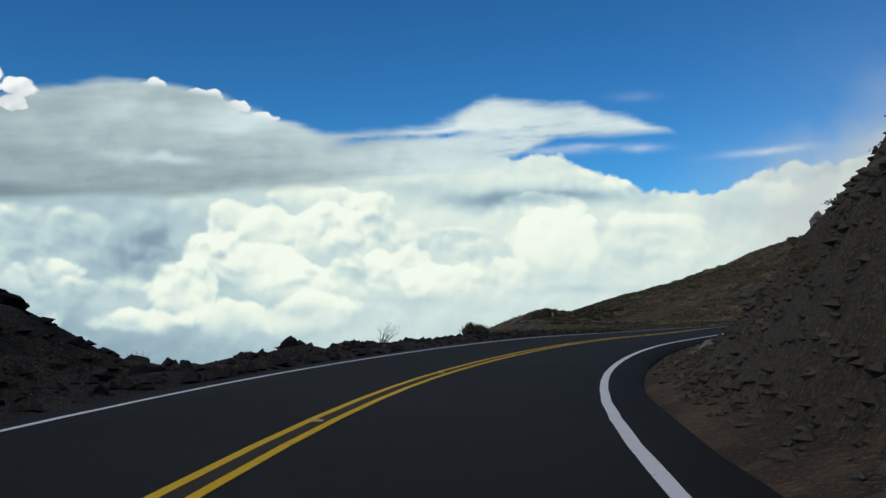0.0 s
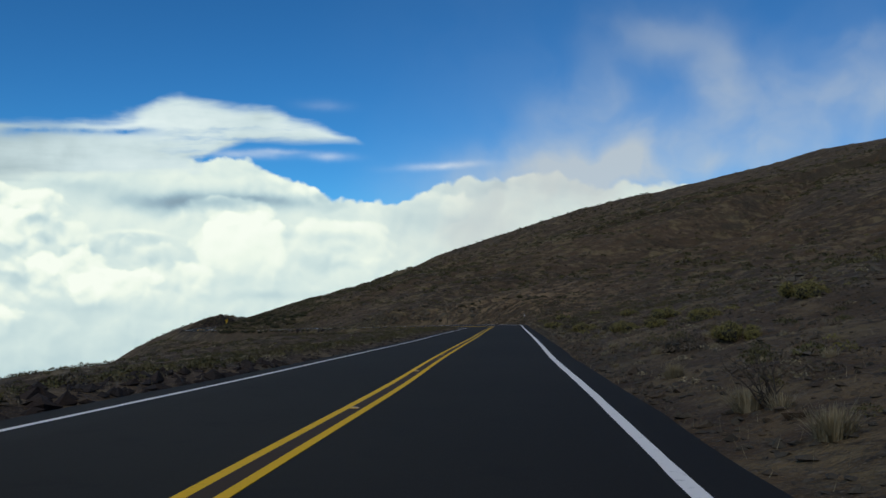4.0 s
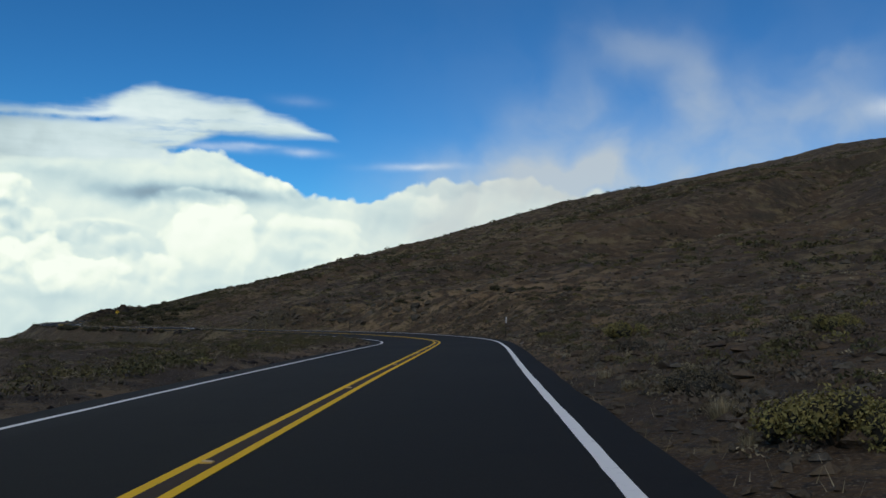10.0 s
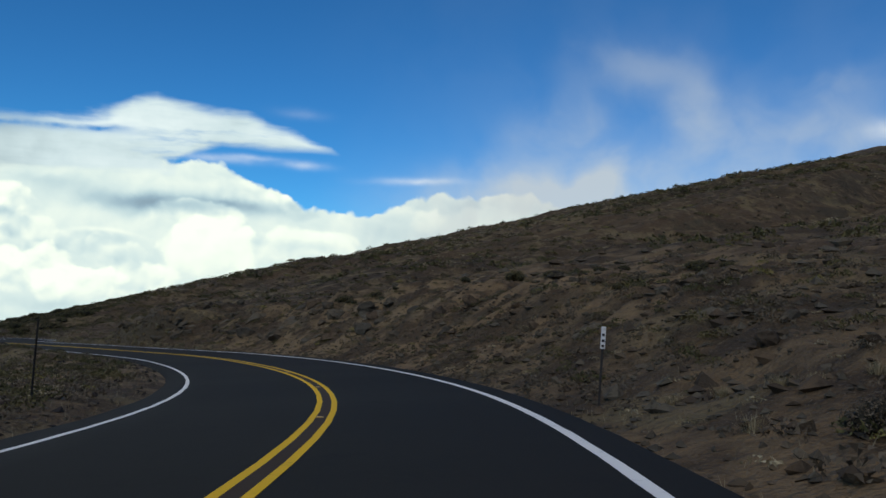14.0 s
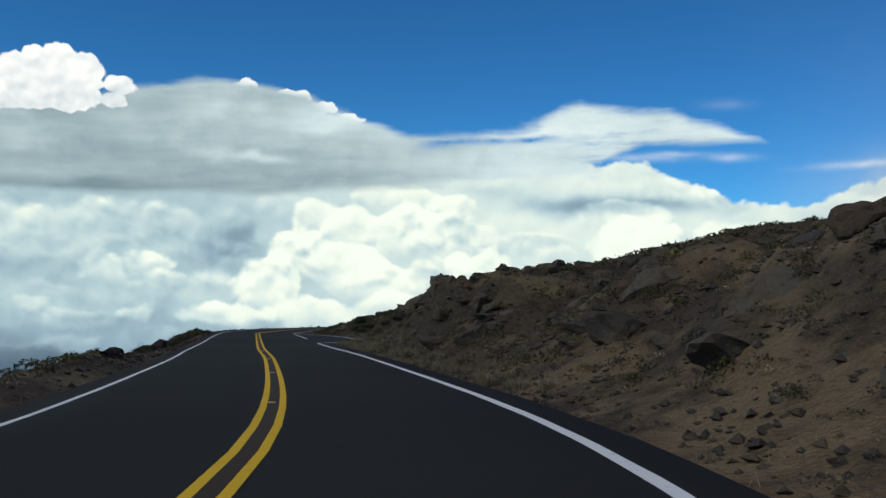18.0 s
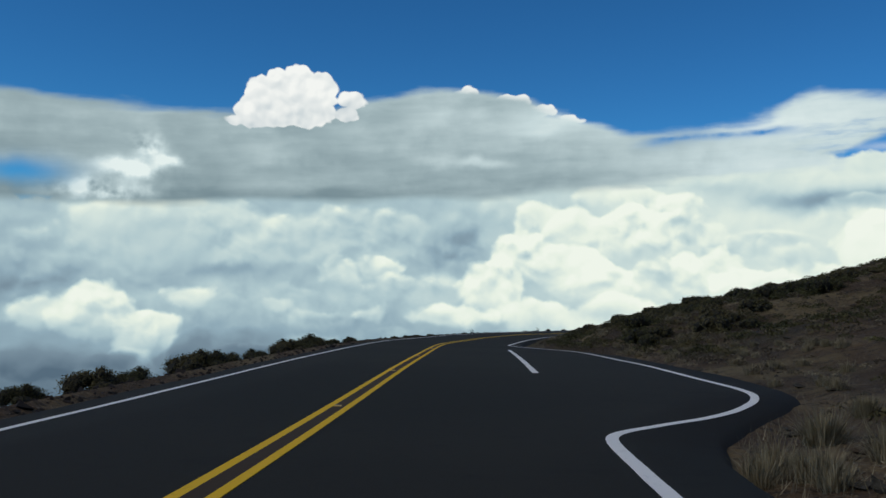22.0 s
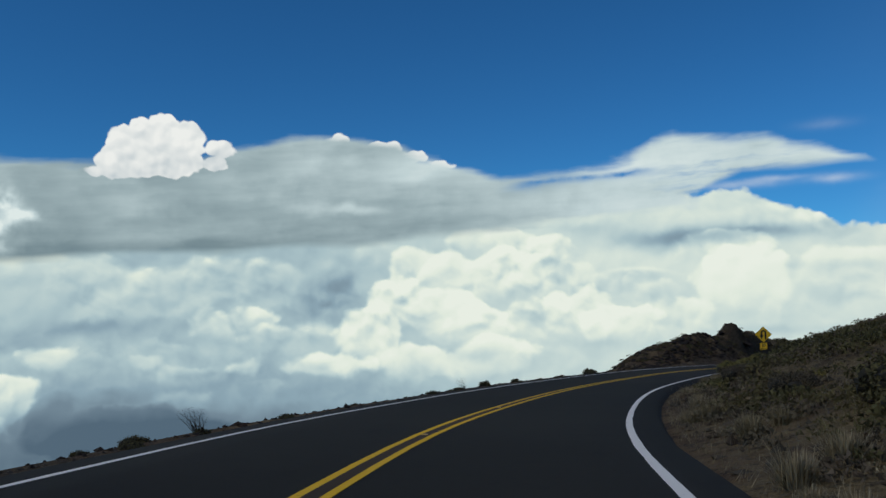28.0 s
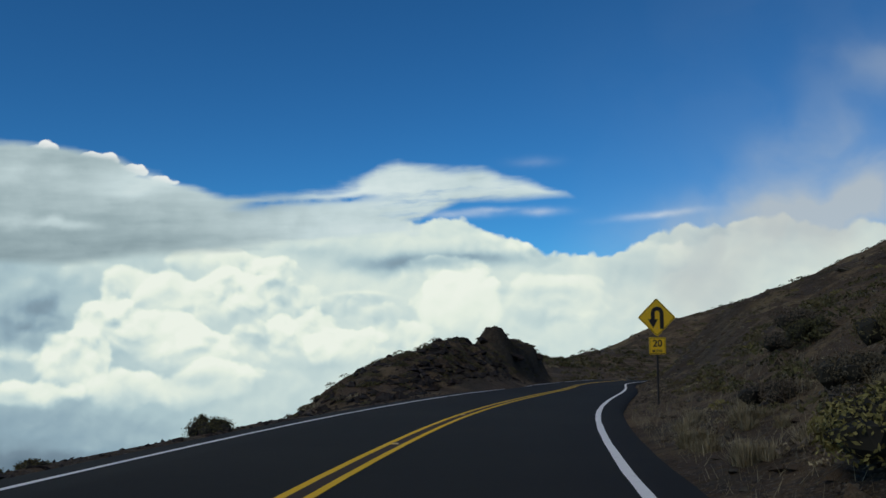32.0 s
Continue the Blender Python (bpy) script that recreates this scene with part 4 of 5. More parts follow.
# lava berm beside the first bend
for k in range(36):
    s = rng.uniform(6, 46)
    boulder(s, -rng.uniform(4.5, 6.0) - 0.01 * s, rng.uniform(0.1, 0.34) * (0.8 if s < 32 else 0.6), LAVA, "black lava rock lying on the low berm beside the drop", "lava rocks of the berm")
for k in range(22):
    boulder(rng.uniform(9.0, 19.5), -rng.uniform(5.8, 10.0), rng.uniform(0.18, 0.45), LAVA, "large black lava block of the roadside outcrop", "blocks of the first outcrop", 0.52)

# the cliff at the first bend
for k in range(20):
    s, q = rng.uniform(3, 19), rng.uniform(0.1, 1.0)
    boulder(s, 5.0 + 4.2 * q, rng.uniform(0.12, 0.36), BASALT if k % 3 else RED, "brown volcanic rock bedded in the steep cut bank", "rocks of the first cut", 0.55)
boulder(19.3, 5.1, 0.17, PALE, "pale grey stone at the foot of the cut", "rocks of the first cut", 0.4)
boulder(16.0, 6.6, 0.26, PALE, "pale grey stone bedded in the cut bank", "rocks of the first cut", 0.5)

# the long cut through brown rock
for k in range(40):
    s, q = rng.uniform(152, 199), rng.beta(1.6, 1.2)
    big = 0.15 + 0.5 * rng.beta(1.2, 3.0)
    boulder(s, 4.9 + 6.0 * q, big, (BASALT, RED, BASALT)[k % 3], "brown volcanic boulder set in the soil of the road cut", "boulders of the road cut", 0.55)
for k in range(32):
    s = rng.uniform(198.5, 209)
    boulder(s, rng.uniform(4.9, 7.0), rng.uniform(0.13, 0.28), BASALT, "grey-brown rock block of the roadside outcrop", "blocks of the outcrop", 0.62)
for s, u, z in ((193.4, 11.6, 0.75), (192.6, 12.4, 0.6), (194.6, 11.2, 0.42), (196.0, 11.0, 0.4), (190.6, 12.6, 0.5), (186, 12.2, 0.5), (180, 12.0, 0.4), (172, 11.4, 0.45), (165, 11.0, 0.4)):
    boulder(s, u, z, BASALT, "dark boulder on top of the road cut", "boulders of the road cut", 0.25)

for k in range(24):
    boulder(rng.uniform(174, 201), rng.uniform(5.2, 9.5), rng.uniform(0.18, 0.5), BASALT, "angular grey-brown rock of the road cut", "boulders of the road cut", 0.5)
for k in range(16):
    boulder(rng.uniform(174, 207), rng.uniform(8.5, 13.0), rng.uniform(0.2, 0.48), BASALT, "grey-brown block on the brow of the road cut", "boulders of the road cut", 0.35)

# large rounded boulders that stand out of the cut, and the broken face of the outcrop
for s, u, z in ((166.5, 7.4, 0.55), (170.5, 6.6, 0.62), (172.4, 8.4, 0.7), (175.6, 7.2, 0.95), (177.0, 9.6, 0.7), (179.2, 6.2, 0.6), (180.4, 8.2, 0.85), (182.6, 6.0, 0.7),
                (184.0, 7.6, 0.9), (186.2, 9.4, 0.75), (187.4, 6.6, 0.8), (189.0, 8.0, 0.7)):
    boulder(s, u, z * 0.8, BASALT, "large rounded brown boulder half buried in the ochre cut", "boulders of the road cut", 0.62, rng.uniform(0.7, 0.95))
for k in range(30):
    s = rng.uniform(196.0, 206.5)
    boulder(s, rng.uniform(5.1, 6.7), rng.uniform(0.28, 0.55), BASALT, "big grey-brown block of the broken rock face", "blocks of the outcrop", 0.66, rng.uniform(0.8, 1.1))

# low rocks along the right bank and beyond the berm of the second drop
for k in range(16):
    s = rng.uniform(24, 150)
    boulder(s, rng.uniform(4.9, 9.0), rng.uniform(0.08, 0.26), RED if k % 2 else BASALT, "rusty brown stone on the slope beside the road", "stones of the slope", 0.45)
for k in range(16):
    boulder(rng.uniform(122, 156), rng.uniform(6.0, 12.5), rng.uniform(0.14, 0.4), RED if k % 3 else BASALT, "rusty rock bedded in the slope above the bend", "stones of the slope", 0.5)
boulder(137.1, 4.35, 0.14, PALE, "pale grey stone on the verge", "stones of the slope", 0.35)
for s0, s1, count in ((199, 206, 6), (208, 216, 4)):
    for k in range(count):
        boulder(rng.uniform(s0, s1), -rng.uniform(4.5, 5.2), rng.uniform(0.18, 0.42), LAVA, "dark lava rock at the brink beside the road", "rocks at the brink", 0.4)

# the rocky knoll past the warning sign
for k in range(32):
    a = rng.uniform(0, 1)
    s = 342 + 45 * a
    u = -5.0 - abs(rng.normal(0, 1.0)) * (0.5 + 2.2 * a) - 0.35
    boulder(s, u, (0.22 + 0.3 * a) * rng.uniform(0.5, 1.2), LAVA if k % 3 else BASALT, "dark lava rock heaped on the knoll beside the road", "rocks of the knoll", 0.55)
for k in range(16):
    boulder(rng.uniform(374, 391), -rng.uniform(5.6, 9.0), rng.uniform(0.3, 0.6), LAVA if k % 3 else BASALT, "rough brown block on the crest of the knoll", "rocks of the knoll", 0.55)


# ---- plants ----
def foliage(bm, r, count, radius, high, leaf):
    """Many small leaves on the skins of uneven clumps that fill a dome."""
    clumps = []
    for _ in range(17):
        a, q = r.uniform(0, 6.283), math.sqrt(r.uniform(0.0, 1.0))
        size = radius * r.uniform(0.24, 0.44)
        clumps.append((Vector((math.cos(a) * q * radius * 0.72, math.sin(a) * q * radius * 0.72, max((high - size) * (1 - 0.62 * q * q) * r.uniform(0.75, 1.05), size * 0.35))), size))
    for _ in range(count):
        c, size = clumps[r.randint(len(clumps))]
        d = Vector(r.normal(size=3)).normalized()
        p = c + Vector((d.x, d.y, d.z * 0.85)) * size * r.uniform(0.62, 1.08)
        if p.z < 0.015:
            continue
        n = (d + Vector(r.normal(size=3)) * 0.55).normalized()
        t1 = n.orthogonal().normalized()
        t1 = (Matrix.Rotation(r.uniform(0, 6.283), 3, n) @ t1) * leaf * r.uniform(0.6, 1.3)
        t2 = n.cross(t1).normalized() * leaf * r.uniform(0.35, 0.55)
        bm.faces.new([bm.verts.new(p - t1), bm.verts.new(p + t2), bm.verts.new(p + t1), bm.verts.new(p - t2)])
    return clumps


def twig(bm, a, b, r0, r1):
    """A tapered three-sided twig."""
    d = (b - a).normalized()
    x = d.orthogonal().normalized()
    y = d.cross(x)
    ring = []
    for c, r in ((a, r0), (b, r1)):
        ring.append([bm.verts.new(c + (x * math.cos(k * 2.0944) + y * math.sin(k * 2.0944)) * r) for k in range(3)])
    for k in range(3):
        bm.faces.new((ring[0][k], ring[0][(k + 1) % 3], ring[1][(k + 1) % 3], ring[1][k]))


def shrub(seed, mat, leaves, radius, high, leaf, label, category="shrub"):
    r = np.random.RandomState(seed)
    top = tagged(new("shrub"), label, category)
    bm = bmesh.new()
    clumps = foliage(bm, r, leaves, radius, high, leaf)
    part("foliage", bm, mat, top)
    bm = bmesh.new()
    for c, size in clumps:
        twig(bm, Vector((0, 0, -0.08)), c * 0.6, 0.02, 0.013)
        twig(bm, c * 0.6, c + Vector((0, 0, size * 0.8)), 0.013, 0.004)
        # a near-black ball in each clump: inner shade put in as shape and colour
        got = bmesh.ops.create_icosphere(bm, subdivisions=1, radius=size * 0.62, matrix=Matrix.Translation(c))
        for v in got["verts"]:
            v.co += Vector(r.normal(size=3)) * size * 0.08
    part("twigs_and_shade", bm, INNER_SHADE, top, "twigs and near-black balls standing in for the crown's inner shade")
    return top


def bare_bush(seed, high, label):
    r = np.random.RandomState(seed)
    top = tagged(new("bare_bush"), label, "shrub")
    bm = bmesh.new()
    for _ in range(9):
        p, d = Vector((0, 0, -0.05)), Vector((r.normal() * 0.5, r.normal() * 0.5, 1.0)).normalized()
        rad = 0.02
        for _ in range(4):
            q = p + d * high * r.uniform(0.2, 0.32)
            twig(bm, p, q, rad, rad * 0.6)
            for _ in range(2):
                e = Vector((r.normal(), r.normal(), 0.6)).normalized()
                twig(bm, q, q + e * high * 0.2, rad * 0.5, 0.002)
            p, rad = q, rad * 0.6
            d = (d + Vector((r.normal() * 0.35, r.normal() * 0.35, r.normal() * 0.15))).normalized()
    part("branch", bm, BARK, top)
    return top


def blades(bm, r, count, high, spread, width, origin=Vector((0, 0, 0))):
    for _ in range(count):
        a, lean, h = r.uniform(0, 6.283), abs(r.normal(0, 0.6)), high * r.uniform(0.4, 1.1)
        root = origin + Vector((math.cos(a), math.sin(a), 0)) * spread * r.uniform(0, 0.4)
        d = Vector((math.cos(a) * lean, math.sin(a) * lean, 1.0)).normalized()
        mid = root + d * h * 0.6
        tip = mid + (d + Vector((math.cos(a), math.sin(a), -0.25)) * 0.45 * lean).normalized() * h * 0.45
        side = Vector((-math.sin(a), math.cos(a), 0)) * width
        v = [bm.verts.new(root - side), bm.verts.new(root + side), bm.verts.new(mid + side * 0.7), bm.verts.new(mid - side * 0.7), bm.verts.new(tip)]
        bm.faces.new(v[:4])
        bm.faces.new((v[3], v[2], v[4]))


def tuft(seed, count, high, label):
    r = np.random.RandomState(seed)
    top = tagged(new("grass_tuft"), label, "grass", "grass tufts")
    bm = bmesh.new()
    blades(bm, r, count, high, 0.5, 0.006)
    part("clump", bm, STRAW, top)
    if count > 200:
        bm = bmesh.new()
        for _ in range(4):
            a = r.uniform(0, 6.283)
            q = Vector((math.cos(a) * 0.32, math.sin(a) * 0.32, high * r.uniform(1.0, 1.3)))
            twig(bm, Vector((math.cos(a) * 0.05, math.sin(a) * 0.05, 0)), q, 0.004, 0.002)
        part("seed_head", bm, STRAW, top, "pale upright seed stalks")
    return top


def planted(proto, places, group=""):
    """Puts the first of a kind and its copies at (s, u, size)."""
    pts = put(np.array([p[0] for p in places], float), np.array([p[1] for p in places], float))
    for k, (p, (s, u, size)) in enumerate(zip(pts, places)):
        p[2] -= 0.02
        m = turned(p, rng.uniform(0, 360), size)
        ob = proto if k == 0 else copy_thing(proto, m)
        ob.matrix_basis = m
        if group:
            tagged(ob, group=group)


planted(shrub(3, GOLD_LEAF, 6500, 0.75, 0.62, 0.024, "rounded yellow-green shrub on dark volcanic soil beside the road"),
        [(95.8, 5.3, 0.95), (84.4, 6.1, 1.05), (101.6, 5.2, 1.0), (125.5, 7.4, 1.25), (316.4, 5.3, 1.25), (33.5, 7.0, 0.9), (64.5, 11.0, 1.2), (91.5, 9.4, 0.9), (111.6, 9.2, 0.8), (312.6, 5.8, 1.3), (314.0, 6.5, 1.2), (318.2, 6.6, 1.1), (139, 5.6, 0.7),
         (26.5, 5.6, 0.8), (70, 7.5, 0.8), (67.0, 8.6, 1.0), (73.5, 6.8, 0.9), (79.0, 9.5, 1.0), (58.0, 7.4, 0.9)], "yellow-green shrubs")
planted(shrub(5, GREEN_LEAF, 3800, 0.8, 0.75, 0.028, "dense dark green shrub growing at the edge of the road"),
        [(38.0, -5.6, 1.05), (226.0, -4.8, 0.8), (228.2, -5.0, 0.85), (231.5, -4.9, 1.0), (233.0, -4.9, 0.95), (234.4, -5.0, 0.9), (236.8, -4.8, 0.65), (240.8, -4.8, 0.9), (242.3, -5.0, 1.1), (243.4, -5.0, 1.0), (245.8, -4.9, 1.15), (247.2, -5.0, 1.0), (244.6, -4.8, 0.8), (249.4, -4.6, 0.55), (253, -4.5, 0.55), (257, -4.6, 0.35),
         (260, -4.6, 0.4), (263, -4.5, 0.3), (268, -4.5, 0.3), (325.4, -4.5, 0.75), (307.0, -4.3, 0.4), (311.5, -4.3, 0.35), (322.0, 7.4, 1.0), (329, 7.8, 0.9), (219.4, -4.7, 0.6), (221.6, -4.7, 0.65), (209, -4.8, 0.6), (211, -4.7, 0.55), (223.5, -4.7, 0.55), (215, -4.7, 0.5), (217.4, -4.8, 0.6), (167.0, 13.5, 1.1), (174, 15, 0.9)], "dark green shrubs")
planted(shrub(8, GREY_LEAF, 5200, 0.7, 0.5, 0.022, "low grey-brown shrub half dry on the slope"),
        [(92.8, 5.6, 0.9), (106.8, 5.4, 0.9), (57, 6, 0.8), (321.6, 6.6, 1.0), (323.4, 5.9, 0.9), (319.6, 6.0, 0.8), (330.4, 7.6, 1.0), (142, 6, 0.9), (118, 6.4, 0.8), (76, 6.6, 0.9), (44, 6.8, 0.8), (334, 8.5, 1.1), (305, 6.2, 0.9), (296, 6.0, 1.0), (288, 6.2, 0.9), (50, 9, 1.0)], "grey-brown shrubs")
hill_spots = [(262 + 2.1 * k, 6.0 + 0.25 * (k % 4), 0.75 + 0.1 * (k % 3)) for k in range(11)] + [(rng.uniform(246, 300), rng.uniform(8.2, 20.0), rng.uniform(0.6, 1.25)) for _ in range(110)]
planted(shrub(13, GREEN_LEAF, 1300, 0.85, 0.7, 0.05, "dark olive shrub on the slope above the pull-out"), hill_spots, "shrubs above the pull-out")
crest = [(rng.uniform(158, 200), rng.uniform(9.5, 16), rng.uniform(0.35, 0.7)) for _ in range(30)] + [(204.6, 6.4, 0.45), (203.8, 6.7, 0.5), (205.4, 6.1, 0.4), (198.6, 9.4, 0.4), (197.8, 9.8, 0.4), (202.6, 6.9, 0.5), (201.6, 7.2, 0.45), (206.6, 5.9, 0.4), (200.6, 7.6, 0.4), (208.0, 5.8, 0.4), (209.5, 5.6, 0.45)]
planted(shrub(15, GREEN_LEAF, 1700, 0.8, 0.6, 0.044, "dark scrubby bush on top of the road cut"), crest, "bushes on the road cut")
edge_scrub = [(rng.uniform(258, 322), -rng.uniform(4.0, 4.5), rng.uniform(0.2, 0.42)) for _ in range(34)]
planted(shrub(17, GREEN_LEAF, 1400, 0.7, 0.45, 0.042, "small dark bush on the brink beside the edge line"), edge_scrub, "small bushes on the brink")
planted(bare_bush(21, 0.75, "leafless grey bush at the edge of the drop"),
        [(204.8, -4.5, 0.55), (27.2, -4.9, 1.0), (36.6, -5.0, 0.8), (284.6, -4.1, 0.5), (284.8, -4.3, 0.6), (222, -4.6, 0.6), (17.5, -6.6, 0.7), (93.5, 5.4, 0.8), (47.2, 4.9, 1.0), (304, -4.2, 0.6)], "leafless bushes")

big_tufts = [(198.6, 5.2, 1.15), (198.0, 5.7, 0.95), (201.6, 5.0, 0.8), (219.8, 5.2, 1.0), (218.6, 5.3, 0.9), (221.6, 6.4, 0.8), (45.0, 4.8, 0.9), (52.4, 4.8, 0.8), (47.4, 4.7, 0.9), (92.4, 5.2, 0.9), (278.9, 4.3, 1.0), (279.4, 4.9, 1.0), (283, 4.7, 0.9),
             (287, 4.6, 1.0), (291.5, 4.6, 0.9), (268.6, 4.8, 1.0), (277.2, 5.2, 0.9), (321.9, 4.3, 0.9), (322.2, 5.1, 1.0), (319, 4.5, 0.9), (325, 4.8, 0.8), (311.4, 4.9, 0.7), (308, 4.8, 0.9), (104.0, 4.9, 0.7), (207.4, 4.9, 0.7), (210, 4.9, 0.7), (213, 5.0, 0.8)]
planted(tuft(31, 520, 0.36, "tall dry straw-coloured grass tuft beside the shoulder"), big_tufts)
small = [(rng.uniform(259, 326), rng.uniform(4.2, 6.6), rng.uniform(0.6, 1.05)) for _ in range(90)] + [(rng.uniform(186, 219), rng.uniform(4.1, 4.8), rng.uniform(0.5, 1.0)) for _ in range(100)] \
    + [(rng.uniform(22, 150), rng.uniform(4.3, 7.5), rng.uniform(0.4, 0.75)) for _ in range(60)] + [(rng.uniform(3, 30), -rng.uniform(4.1, 5.2), rng.uniform(0.3, 0.5)) for _ in range(8)] \
    + [(rng.uniform(226, 262), edge_right(244) + rng.uniform(0.5, 4.5), rng.uniform(0.6, 1.1)) for _ in range(70)]
planted(tuft(33, 270, 0.28, "dry bunch of pale grass on the road bank"), small)


# ---- what nobody could count: scrub, grass and stones on the slopes ----
def scatter(count, s0, s1, u0, u1, power):
    s = rng.uniform(s0, s1, count)
    u = u0 + (u1 - u0) * rng.uniform(0, 1, count) ** power
    if u0 > 0:
        u = u + edge_right(s) - 3.9
    return s, u


def scrub(name, label, mat, groups, leaves, leaf, flat=0.62):
    """Low clumps of leaves, joined: each is a dome of small tilted leaves."""
    verts, faces, base = [], [], 0
    for s, u, size in groups:
        p = put(s, u)
        n = len(p)
        ang, q = rng.uniform(0, 6.283, (n, leaves)), np.sqrt(rng.uniform(0, 1, (n, leaves)))
        c = np.stack([np.cos(ang) * q, np.sin(ang) * q, (1 - 0.8 * q * q) * flat * rng.uniform(0.6, 1.1, (n, leaves))], 2) * size[:, None, None] + p[:, None, :]
        d1 = rng.normal(size=(n, leaves, 3))
        d1 /= np.linalg.norm(d1, axis=2)[..., None]
        d2 = np.cross(d1, rng.normal(size=(n, leaves, 3)))
        d2 /= np.linalg.norm(d2, axis=2)[..., None] + 1e-9
        lw = (leaf * size)[:, None, None] * rng.uniform(0.6, 1.4, (n, leaves, 1))
        verts.append(np.stack([c - d1 * lw, c + d1 * lw, c + d2 * lw * 0.9], 2).reshape(-1, 3))
        m = n * leaves
        faces.append(base + np.arange(m * 3).reshape(m, 3))
        base += m * 3
    ob = mesh_object(name, np.concatenate(verts).tolist(), np.concatenate(faces).tolist(), mat, smooth=False)
    return tagged(ob, label, "scrub", kind="stuff")


def spread(count, s0, s1, u0, u1, power, lo, hi, grow=0.0):
    s, u = scatter(count, s0, s1, u0, u1, power)
    return s, u, rng.uniform(lo, hi, count) * (1 + grow * np.abs(u))


scrub("roadside_scrub", "dark olive scrub growing close to the road", GREEN_LEAF,
      [spread(1150, 18, 410, 5.5, 26, 1.5, 0.12, 0.36), spread(1900, 46, 205, -4.8, -26, 1.3, 0.14, 0.42), spread(450, 200, 400, -4.6, -14, 1.4, 0.10, 0.3), spread(700, 255, 345, 6, 30, 1.2, 0.22, 0.55), spread(1000, 238, 300, 5.2, 30, 1.2, 0.2, 0.5), spread(420, 150, 213, 5.0, 12, 1.0, 0.1, 0.28), spread(260, 96, 162, 5.5, 20, 1.0, 0.18, 0.45), spread(60, 4, 22, 5.5, 10, 1.0, 0.08, 0.2), spread(420, 345, 392, -5.2, -12, 1.0, 0.18, 0.42)], 92, 0.12)
scrub("hillside_scrub", "dark olive scrub scattered over the brown slope", GREEN_LEAF,
      [spread(2600, 18, 410, 26, 80, 1.2, 0.25, 0.75), spread(2900, 60, 520, 40, 300, 1.3, 0.5, 1.25), spread(500, 396, 520, -30, 40, 1.0, 0.3, 0.7), spread(1100, 46, 205, -26, -70, 1.2, 0.2, 0.5), spread(1100, 200, 345, -7, -60, 1.2, 0.25, 0.6), spread(2600, 404, 640, -60, 160, 1.0, 0.5, 1.2)], 32, 0.23)
scrub("dry_roadside_scrub", "grey-brown dry scrub close to the road", GREY_LEAF,
      [spread(1900, 18, 410, 4.9, 26, 1.5, 0.10, 0.36), spread(1600, 46, 205, -4.5, -26, 1.3, 0.10, 0.38), spread(300, 0, 50, -4.4, -12, 1.2, 0.08, 0.2), spread(900, 150, 213, 4.5, 12, 1.0, 0.08, 0.26), spread(500, 96, 162, 5.0, 20, 1.0, 0.15, 0.45), spread(700, 236, 300, 4.8, 26, 1.2, 0.12, 0.4), spread(160, 2, 24, 4.8, 10, 1.0, 0.06, 0.2)], 78, 0.12)
scrub("dry_scrub", "grey-brown dry scrub scattered over the slope", GREY_LEAF,
      [spread(2400, 18, 410, 26, 80, 1.2, 0.2, 0.5), spread(2400, 60, 520, 40, 300, 1.3, 0.4, 0.9), spread(1000, 46, 205, -26, -70, 1.2, 0.2, 0.45), spread(900, 200, 345, -7, -60, 1.2, 0.2, 0.5), spread(1800, 404, 640, -60, 160, 1.0, 0.4, 0.9)], 28, 0.23)
scrub("yellow_scrub", "yellow-green low plants dotted over the slope", GOLD_LEAF,
      [spread(460, 20, 410, 5.5, 50, 1.5, 0.12, 0.34), spread(700, 60, 500, 40, 260, 1.3, 0.4, 0.8), spread(300, 60, 205, -5, -45, 1.3, 0.12, 0.32)], 70, 0.14)


scrub("hillside_grass_and_crest_light", "pale dry grass clumps over the slope, thickened to imitate the sunlit crest", STRAW,
      # the spread at 250-430 is extra pale grass, added for sunlight on the crest
      [spread(3000, 18, 410, 4.7, 26, 1.4, 0.06, 0.22), spread(2600, 18, 420, 20, 90, 1.2, 0.16, 0.42), spread(2200, 60, 520, 50, 300, 1.3, 0.35, 0.8), spread(2600, 250, 430, 60, 220, 1.0, 0.3, 0.7), spread(1500, 46, 205, -4.6, -50, 1.4, 0.08, 0.3), spread(700, 200, 345, -7, -60, 1.2, 0.2, 0.5), spread(900, 404, 640, -60, 160, 1.0, 0.4, 0.9)], 38, 0.14, 0.55)


def stones(name, label, mat, groups):
    """Small angular stones, joined."""
    verts, faces, base = [], [], 0
    tri = np.array([(0, 2, 4), (2, 1, 4), (1, 3, 4), (3, 0, 4), (2, 0, 5), (1, 2, 5), (3, 1, 5), (0, 3, 5)])
    octa = np.array([(1, 0, 0), (-1, 0, 0), (0, 1, 0), (0, -1, 0), (0, 0, 1), (0, 0, -1)], float)
    for s, u, size in groups:
        p = put(s, u)
        n = len(p)
        v = octa[None] * rng.uniform(0.55, 1.25, (n, 6, 1)) + rng.normal(0, 0.22, (n, 6, 3))
        v[:, :, 2] *= 0.6
        v = v * size[:, None, None] + p[:, None, :] + np.array([0, 0, 0.1]) * size[:, None, None]
        verts.append(v.reshape(-1, 3))
        faces.append((base + 6 * np.arange(n)[:, None, None] + tri[None]).reshape(-1, 3))
        base += 6 * n
    ob = mesh_object(name, np.concatenate(verts).tolist(), np.concatenate(faces).tolist(), mat, smooth=False)
    return tagged(ob, label, "stones", kind="stuff")


